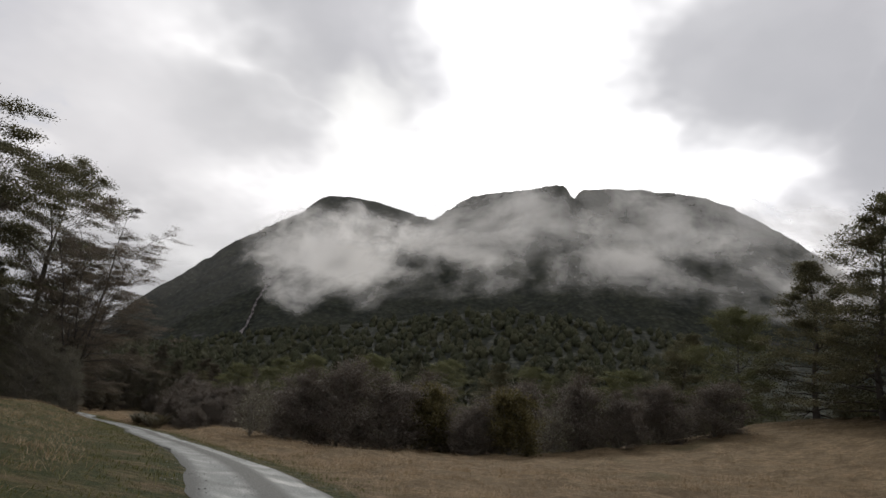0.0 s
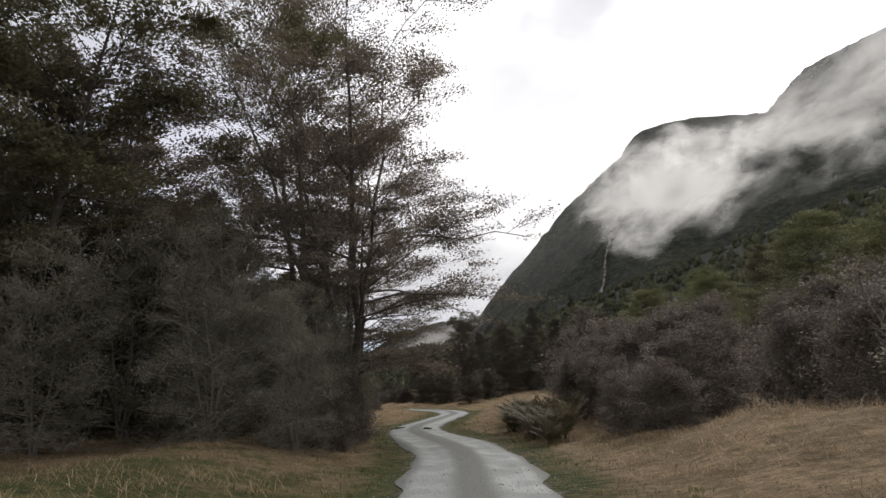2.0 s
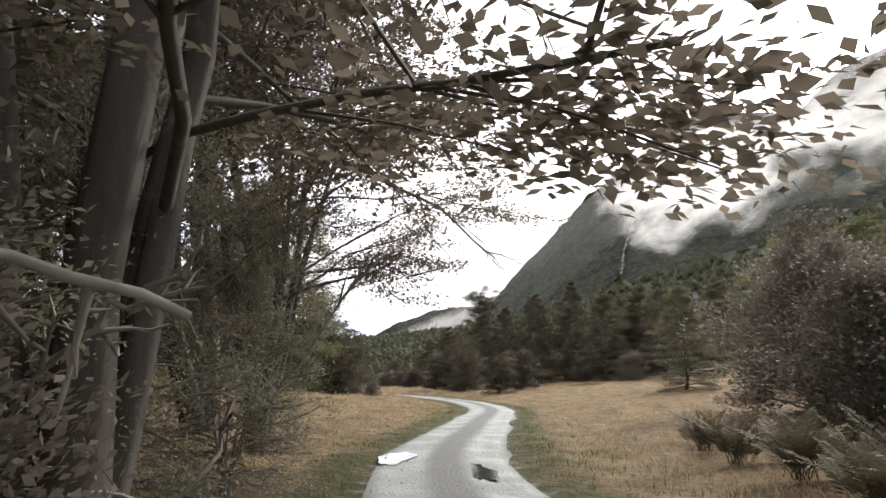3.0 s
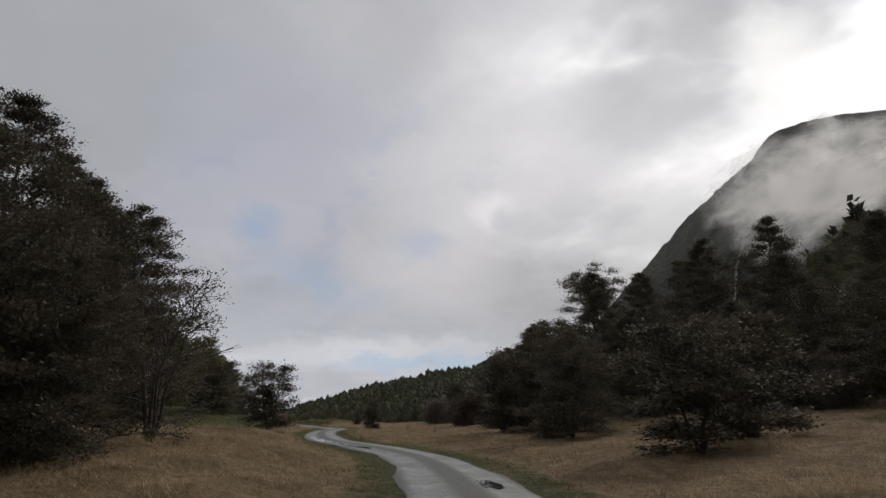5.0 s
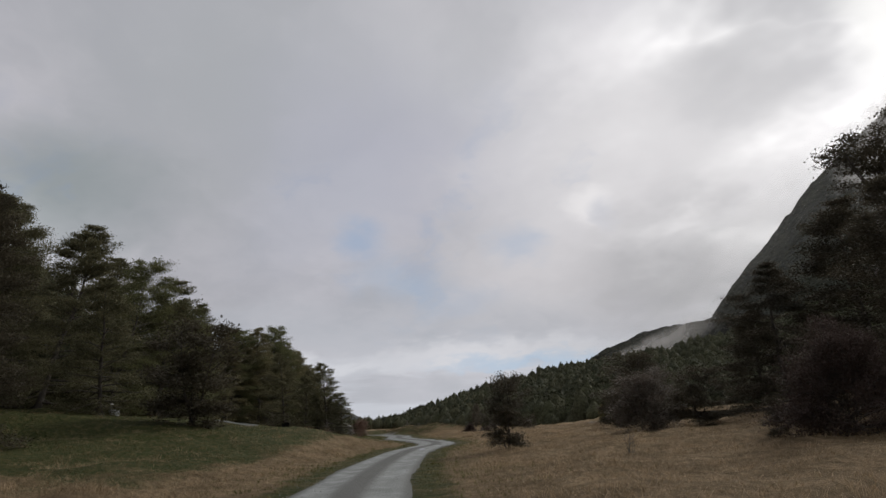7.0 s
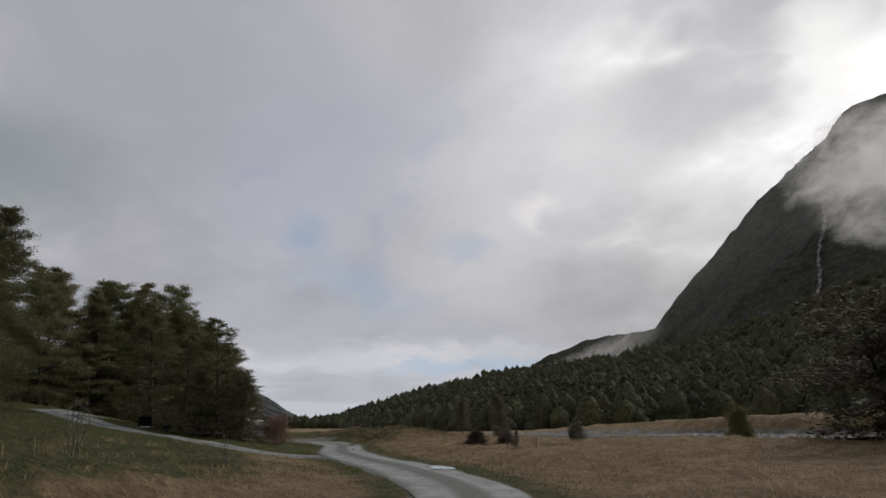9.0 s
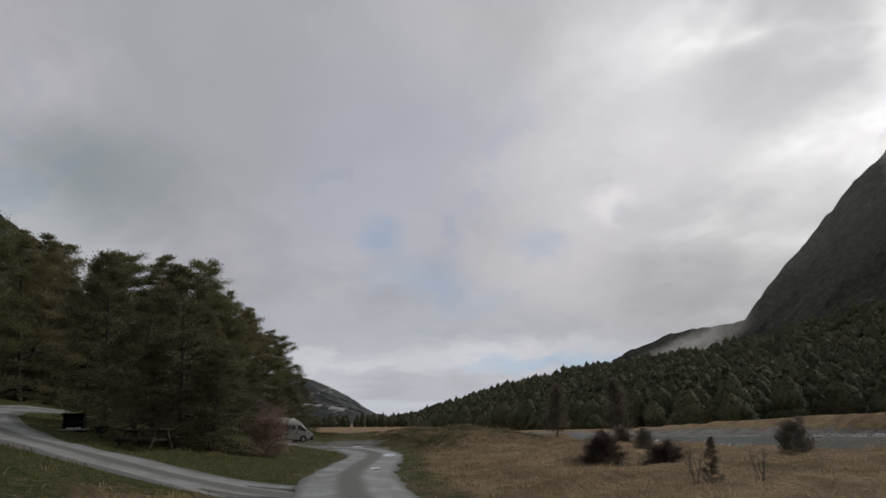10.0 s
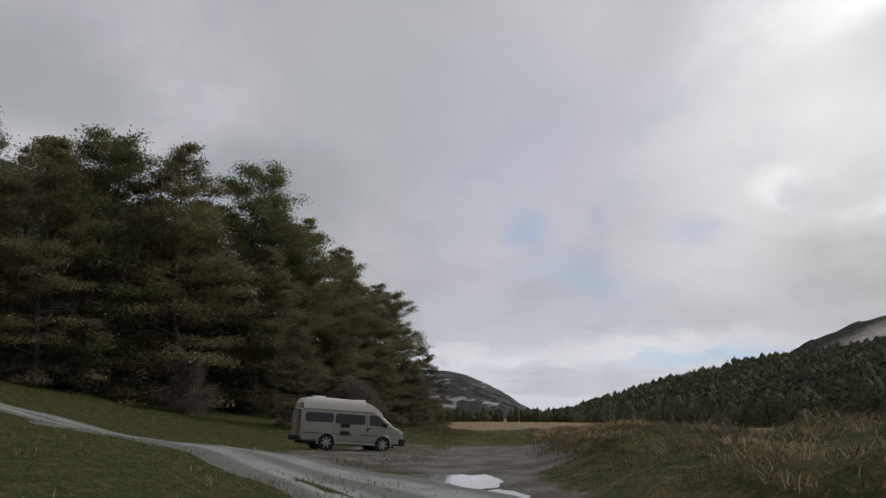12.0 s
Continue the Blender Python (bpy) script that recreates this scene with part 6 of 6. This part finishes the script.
    for sg in (1, -1):
        pane("side_window", rounded(-2.20, -0.95, 1.16, 1.56), sg, label="dark tinted rear side window")
        pane("side_window", rounded(-0.87, 0.52, 1.14, 1.56), sg, label="dark tinted middle side window")
        pane("door_window", [(0.72, 1.14), (1.52, 1.10), (1.60, 1.16), (1.14, 1.55), (1.06, 1.58), (0.78, 1.58), (0.70, 1.52)], sg, label="dark tinted front door window")
        part("waist_trim", one_box((sg * 0.84 - 0.012, -2.3, 0.68), (sg * 0.84 + 0.012, 1.15, 0.71), 0.005), M_BLACK, root)
        part("door_seam", one_box((sg * 0.843 - 0.006, 0.60, 0.45), (sg * 0.843 + 0.006, 0.612, 1.62)), M_BLACK, root)
        part("door_seam", one_box((sg * 0.843 - 0.006, -0.94, 0.45), (sg * 0.843 + 0.006, -0.928, 1.12)), M_BLACK, root)
        part("sill", one_box((sg * 0.80 - 0.03, -1.1, 0.27), (sg * 0.80 + 0.03, 1.0, 0.38), 0.02), M_PAINT, root)
        part("door_handle", one_box((sg * 0.85 - 0.015, 0.66, 0.98), (sg * 0.85 + 0.02, 0.80, 1.02), 0.01), M_BLACK, root)
        mir = part("door_mirror", one_box((sg * 0.97 - 0.08, 1.42, 1.06), (sg * 0.97 + 0.08, 1.50, 1.26), 0.03, 3), M_BLACK, root)
        part("mirror_arm", one_box((sg * 0.86 - 0.05, 1.43, 1.10), (sg * 0.86 + 0.06, 1.48, 1.14), 0.01), M_BLACK, mir)
        part("headlight", one_box((sg * 0.60 - 0.16, 2.24, 0.76), (sg * 0.60 + 0.16, 2.40, 0.94), 0.03, 3), M_LAMP, root, "clear headlight")
        part("indicator", one_box((sg * 0.77 - 0.04, 2.16, 0.76), (sg * 0.77 + 0.03, 2.35, 0.94), 0.02), M_LAMP, root)
        part("tail_light", one_box((sg * 0.74 - 0.05, -2.42, 0.75), (sg * 0.74 + 0.05, -2.36, 1.15), 0.015), M_RED, root, "red tail light")
    # outlets on the right flank
    for z in (0.98, 0.66):
        v = part("fridge_vent", one_box((0.83, -0.62, z), (0.865, -0.20, z + 0.17), 0.012), M_BLACK, root, "black louvred vent")
        for k in range(4):
            part("louvre", one_box((0.862, -0.59, z + 0.025 + 0.035 * k), (0.872, -0.23, z + 0.04 + 0.035 * k), 0.003), M_BLACK, v)
    part("hatch_door", one_box((0.835, -0.05, 0.56), (0.856, 0.30, 1.0), 0.01), M_PAINT, root, "grey locker door")
    part("fuel_flap", one_box((0.838, 0.60, 0.86), (0.862, 0.68, 1.0), 0.008), M_BLACK, root)
    part("roof_vent", one_box((-0.25, -1.75, 2.20), (0.25, -1.25, 2.29), 0.03, 3), M_WHITE, root, "white roof hatch")
    part("roof_vent", one_box((-0.25, 0.22, 2.12), (0.25, 0.66, 2.24), 0.03, 3), M_WHITE, root, "white roof hatch")
    part("roof_box", one_box((-0.12, -1.20, 2.19), (0.12, -1.10, 2.27), 0.01), M_BLACK, root)
    part("front_bumper", one_box((-0.80, 2.18, 0.30), (0.80, 2.50, 0.62), 0.06, 3), M_BLACK, root, "black front bumper")
    part("rear_bumper", one_box((-0.80, -2.50, 0.34), (0.80, -2.30, 0.56), 0.04, 3), M_BLACK, root, "black rear bumper")
    part("tow_bar", one_box((-0.05, -2.66, 0.36), (0.05, -2.45, 0.42), 0.01), M_BLACK, root)
    part("underbody", one_box((-0.70, -2.2, 0.22), (0.70, 2.0, 0.40), 0.03), M_BLACK, root)
    # windscreen
    bm = bmesh.new()
    q = [bm.verts.new(p) for p in ((0.66, 1.90, 1.145), (-0.66, 1.90, 1.145), (-0.60, 1.345, 1.575), (0.60, 1.345, 1.575))]
    bm.faces.new(q)
    bmesh.ops.solidify(bm, geom=list(bm.faces), thickness=-0.02)
    part("windscreen", bm, M_GLASS, root, "dark windscreen")
    part("wiper", one_box((-0.5, 1.90, 1.14), (0.1, 1.93, 1.165), 0.006), M_BLACK, root)
    # wheels
    for y in (-1.22, 1.38):
        for sg in (1, -1):
            bm = bmesh.new()
            drum(bm, (sg * 0.775, y, 0.325), (1, 0, 0), 0.325, 0.20, 36)
            es = [e for e in bm.edges if len(e.link_faces) == 2 and e.calc_face_angle() > 1.0]
            bmesh.ops.bevel(bm, geom=es, offset=0.035, segments=3, affect="EDGES")
            wheel = part("wheel", bm, M_TYRE, root, "black tyre on a seven-spoke alloy rim")
            bm = bmesh.new()
            drum(bm, (sg * 0.829, y, 0.325), (1, 0, 0), 0.215, 0.10, 30)
            part("rim", bm, M_BLACK, wheel)
            for k in range(7):
                bm = bmesh.new()
                box(bm, (-0.012, -0.034, 0.03), (0.012, 0.034, 0.212), 0.008)
                bmesh.ops.rotate(bm, cent=(0, 0, 0), matrix=Matrix.Rotation(k * 2 * math.pi / 7, 3, "X"), verts=bm.verts)
                bmesh.ops.translate(bm, vec=(sg * 0.884, y, 0.325), verts=bm.verts)
                part("spoke", bm, M_ALLOY, wheel)
            bm = bmesh.new()
            drum(bm, (sg * 0.885, y, 0.325), (1, 0, 0), 0.05, 0.03, 16)
            part("hub_cap", bm, M_ALLOY, wheel)
            # dark arch round the wheel
            sp = Soup()
            a = np.linspace(radians(-12), radians(192), 22)
            r0, r1 = 0.375, 0.43
            V = [(sg * 0.872, y + r * math.cos(t), 0.325 + r * math.sin(t)) for t in a for r in (r0, r1)] + [(sg * 0.80, y + r * math.cos(t), 0.325 + r * math.sin(t)) for t in a for r in (r0, r1)]
            m = 44
            Q = [(2 * k, 2 * k + 1, 2 * k + 3, 2 * k + 2) for k in range(21)] + [(2 * k + 1, m + 2 * k + 1, m + 2 * k + 3, 2 * k + 3) for k in range(21)] + [(2 * k, 2 * k + 2, m + 2 * k + 2, m + 2 * k) for k in range(21)]
            sp.add(np.array(V), Q)
            sp.mesh("wheel_arch", M_PAINT, root)
            bm = bmesh.new()
            drum(bm, (sg * 0.80, y, 0.345), (1, 0, 0), 0.375, 0.105, 30)
            part("wheel_well", bm, M_TYRE, root)
            if y < 0:
                part("mud_flap", one_box((sg * 0.72 - 0.1, y - 0.42, 0.12), (sg * 0.72 + 0.1, y - 0.405, 0.42), 0.004), M_BLACK, root)
    return root


VAN_X, VAN_Y = -185.1, 182.4
v = van()
v.matrix_basis = pose(VAN_X, VAN_Y, put_on(VAN_X, VAN_Y) - 0.01, -4.0, 0, 4) @ Matrix.Scale(0.88, 4)
tagged(v, "grey-beige high-roof camper van parked on gravel", "van")


# ---- picnic place ----
M_TIMBER = plain("weathered_timber", (0.075, 0.062, 0.050), 0.85, 0, 0.45, 9.0, 0.2, 0.5)
M_SOOT = plain("sooty_steel", (0.020, 0.019, 0.018), 0.7, 0.2, 0.5, 7.0)
M_SLAB = plain("concrete", (0.34, 0.33, 0.31), 0.9, 0, 0.3, 5.0, 0.2, 0.4)
M_ASH = plain("charred_paper", (0.55, 0.54, 0.52), 0.8, 0, 0.4, 20.0)
M_TANK = plain("galvanised_drum", (0.42, 0.43, 0.42), 0.5, 0.3, 0.2, 5.0)


def picnic_table():
    root = new("picnic_table")
    for k in range(5):
        part("tabletop_plank", one_box((-0.95, -0.37 + 0.15 * k, 0.72), (0.95, -0.235 + 0.15 * k, 0.765), 0.008), M_TIMBER, root)
    for sg in (-1, 1):
        for k in range(2):
            part("bench_plank", one_box((-0.95, sg * 0.70 - 0.14 + 0.145 * k, 0.42), (0.95, sg * 0.70 - 0.005 + 0.145 * k, 0.465), 0.008), M_TIMBER, root)
        x = sg * 0.68
        part("bench_beam", one_box((x - 0.022, -0.85, 0.33), (x + 0.022, 0.85, 0.42), 0.006), M_TIMBER, root)
        part("top_beam", one_box((x - 0.022, -0.37, 0.63), (x + 0.022, 0.37, 0.72), 0.006), M_TIMBER, root)
        for s2 in (-1, 1):
            bm = bmesh.new()
            box(bm, (x + sg * 0.046 - 0.022, -0.05, -0.40), (x + sg * 0.046 + 0.022, 0.05, 0.40), 0.006)
            bmesh.ops.rotate(bm, cent=(0, 0, 0), matrix=Matrix.Rotation(s2 * radians(28), 3, "X"), verts=bm.verts)
            bmesh.ops.translate(bm, vec=(0, s2 * 0.46, 0.36), verts=bm.verts)
            part("leg", bm, M_TIMBER, root)
    bm = bmesh.new()
    box(bm, (-0.02, -0.04, -0.35), (0.02, 0.04, 0.35), 0.006)
    bmesh.ops.rotate(bm, cent=(0, 0, 0), matrix=Matrix.Rotation(radians(55), 3, "Y"), verts=bm.verts)
    bmesh.ops.translate(bm, vec=(0.38, 0, 0.52), verts=bm.verts)
    part("brace", bm, M_TIMBER, root)
    return root


def fireplace():
    """Steel fire box, open in front (towards -y), on a slab."""
    root = new("fireplace")
    part("slab", one_box((-0.75, -0.75, 0), (0.75, 0.55, 0.07), 0.02), M_SLAB, root, "pale concrete slab")
    part("back_panel", one_box((-0.55, 0.36, 0.07), (0.55, 0.40, 0.92), 0.01), M_SOOT, root)
    for sg in (-1, 1):
        part("side_panel", one_box((sg * 0.53 - 0.02, -0.30, 0.07), (sg * 0.53 + 0.02, 0.36, 0.92), 0.01), M_SOOT, root)
    part("top_panel", one_box((-0.57, -0.32, 0.92), (0.57, 0.42, 0.96), 0.015), M_SOOT, root)
    part("grate", one_box((-0.50, -0.24, 0.36), (0.50, 0.34, 0.38), 0.004), M_SOOT, root)
    rng = random.Random(4)
    for k in range(5):
        bm = bmesh.new()
        bmesh.ops.create_icosphere(bm, subdivisions=1, radius=0.09)
        for w in bm.verts:
            w.co = Vector((w.co.x * rng.uniform(0.7, 1.5), w.co.y * rng.uniform(0.6, 1.2), w.co.z * rng.uniform(0.4, 0.8)))
        bmesh.ops.translate(bm, vec=(-0.3 + 0.15 * k, -0.2 + rng.uniform(-0.1, 0.1), 0.12), verts=bm.verts)
        part("ash_lump", bm, M_ASH, root, "white crumpled paper and ash")
    return root


def low_hopper():
    """A dark tapered box on a short post."""
    root = new("fire_hopper")
    bm = one_box((-0.30, -0.22, 0.28), (0.30, 0.22, 0.62), 0.0)
    for w in bm.verts:
        if w.co.z < 0.4:
            w.co.x *= 0.78
            w.co.y *= 0.78
    part("bowl", bm, M_SOOT, root)
    part("post", one_box((-0.06, -0.06, 0), (0.06, 0.06, 0.30), 0.01), M_SOOT, root)
    part("rim", one_box((-0.32, -0.24, 0.60), (0.32, 0.24, 0.63), 0.008), M_SOOT, root)
    return root


def water_drum():
    root = new("water_drum")
    bm = bmesh.new()
    drum(bm, (0, 0, 0.62), (0, 0, 1), 0.36, 1.24, 32)
    part("barrel", bm, M_TANK, root)
    for z in (0.42, 0.83):
        bm = bmesh.new()
        drum(bm, (0, 0, z), (0, 0, 1), 0.372, 0.03, 32)
        part("hoop", bm, M_TANK, root)
    bm = bmesh.new()
    drum(bm, (0, 0, 1.25), (0, 0, 1), 0.375, 0.04, 32)
    part("lid", bm, M_TANK, root)
    bm = bmesh.new()
    drum(bm, (-0.55, 0.1, 0.85), (0, 0, 1), 0.05, 1.7, 14)
    part("pipe", bm, M_TANK, root)
    bm = bmesh.new()
    drum(bm, (-0.55, 0.1, 1.72), (0, 0, 1), 0.12, 0.10, 18, 0.05)
    part("pipe_cap", bm, M_WHITE, root, "white vent cap")
    return root


for make, x, y, turn, label, cat in [(picnic_table, -157.6, 165.7, 38, "dark weathered timber picnic table with fixed benches", "table"), (fireplace, -164.4, 164.0, 70, "black steel fireplace on a pale slab", "fireplace"),
                                     (low_hopper, -162.7, 164.9, 60, "dark tapered fire hopper on a post", "fire pit"), (water_drum, -142.5, 141.0, 20, "grey drum with a vent pipe at the forest edge", "drum")]:
    ob = make()
    ob.matrix_basis = pose(x, y, put_on(x, y) - 0.015, 0, 0, turn) @ Matrix.Scale(0.78 if cat.startswith("fire") else 1.0, 4)
    tagged(ob, label, cat)


# ---- dead stalks, driftwood, stones ----
def stalk(x, y, h, seed):
    rng = np.random.default_rng(seed)
    sp = Soup()
    for k in range(6):
        a = rng.uniform(0, 6.28)
        l = h * rng.uniform(0.6, 1.0)
        t = np.linspace(0, 1, 5)[:, None]
        P = np.array([*rng.normal(0, 0.05, 2), 0]) + np.array([math.cos(a) * 0.2 * l, math.sin(a) * 0.2 * l, l]) * t + rng.normal(0, 0.02, (5, 3)) * t
        sp.tube(P, np.linspace(0.012, 0.005, 5), 4)
        for j in range(5):
            q = P[2 + j % 3]
            e = q + unit(np.array([math.cos(a + j * 1.7), math.sin(a + j * 1.7), 0.8])) * l * 0.22
            sp.tube(np.stack([q, (q + e) / 2, e]), [0.007, 0.005, 0.004], 3)
    ob = sp.mesh("dead_stalk", M_DEAD)
    ob.matrix_basis = pose(x, y, put_on(x, y) - 0.02)
    return tagged(ob, "dry brown weed stalk in the grass", "weed", "dead stalks")


for k, (x, y, h) in enumerate([(-138.2, 172.6, 0.95), (-137.2, 173.4, 0.7), (-136.5, 157.6, 0.9), (-127.5, 151, 0.9), (-184, 194, 1.4), (-180, 191.6, 1.2), (-176.5, 190, 1.1), (-171, 187.5, 0.9), (-188, 197, 1.3), (-168, 185.5, 0.8), (-141.5, 176.5, 0.8), (-172.5, 187.8, 1.0), (-90, 140.6, 0.6), (-99, 146, 0.6)]):
    stalk(x, y, h, 300 + k)


def stones():
    """Loose gravel and river stones."""
    rng = np.random.default_rng(9)
    base = np.array([(1, 0, 0), (-1, 0, 0), (0, 1, 0), (0, -1, 0), (0, 0, 0.7), (0, 0, -0.7)], float)
    tri = np.array([(0, 2, 4), (2, 1, 4), (1, 3, 4), (3, 0, 4), (2, 0, 5), (1, 2, 5), (3, 1, 5), (0, 3, 5)])
    line = fine_line
    seg = unit(np.gradient(line, axis=0))
    vs, fs, n = [], [], 0

    def drop(x, y, z, r):
        nonlocal n
        a = rng.uniform(0, 6.28)
        V = base * rng.uniform(0.6, 1.3, (6, 1)) * r
        c, s = math.cos(a), math.sin(a)
        V = np.column_stack([V[:, 0] * c - V[:, 1] * s, V[:, 0] * s + V[:, 1] * c, V[:, 2] * 0.8])
        vs.append(V + [x, y, z])
        fs.append(tri + n)
        n += 6

    k = rng.integers(30, len(line) - 1, 5200)
    d = np.where(rng.uniform(0, 1, 5200) < 0.5, rng.normal(0, 0.22, 5200), np.sign(rng.normal(0, 1, 5200)) * rng.normal(1.45, 0.2, 5200))
    X = line[k, 0] + seg[k, 1] * d + rng.normal(0, 0.3, 5200)
    Y = line[k, 1] - seg[k, 0] * d + rng.normal(0, 0.3, 5200)
    Z = height(X, Y)
    for x, y, z in zip(X, Y, Z):
        drop(x, y, z + 0.03, rng.uniform(0.008, 0.024))
    # the river's shingle
    s0 = spline(ROAD[21:29], 30)
    sg = unit(np.gradient(s0, axis=0))
    k = rng.integers(0, len(s0), 3600)
    d = np.where(rng.uniform(0, 1, 3600) < 0.35, rng.uniform(16.5, 22, 3600), rng.uniform(33, 45.5, 3600))
    X, Y = s0[k, 0] + sg[k, 1] * d, s0[k, 1] - sg[k, 0] * d
    Z = height(X, Y)
    for x, y, z in zip(X, Y, Z):
        drop(x, y, z + 0.03, rng.uniform(0.05, 0.28))
    m, nd = material("grey_stones")
    one = nd.add("ShaderNodeNewGeometry").outputs["Random Per Island"]
    finish(nd, nd.mix(one, (0.14, 0.14, 0.13, 1), (0.38, 0.375, 0.36, 1)), 0.85)
    return tagged(mesh_np("loose_stones", np.concatenate(vs), np.concatenate(fs), m), "loose grey gravel and river stones", "stones", kind="stuff")


stones()
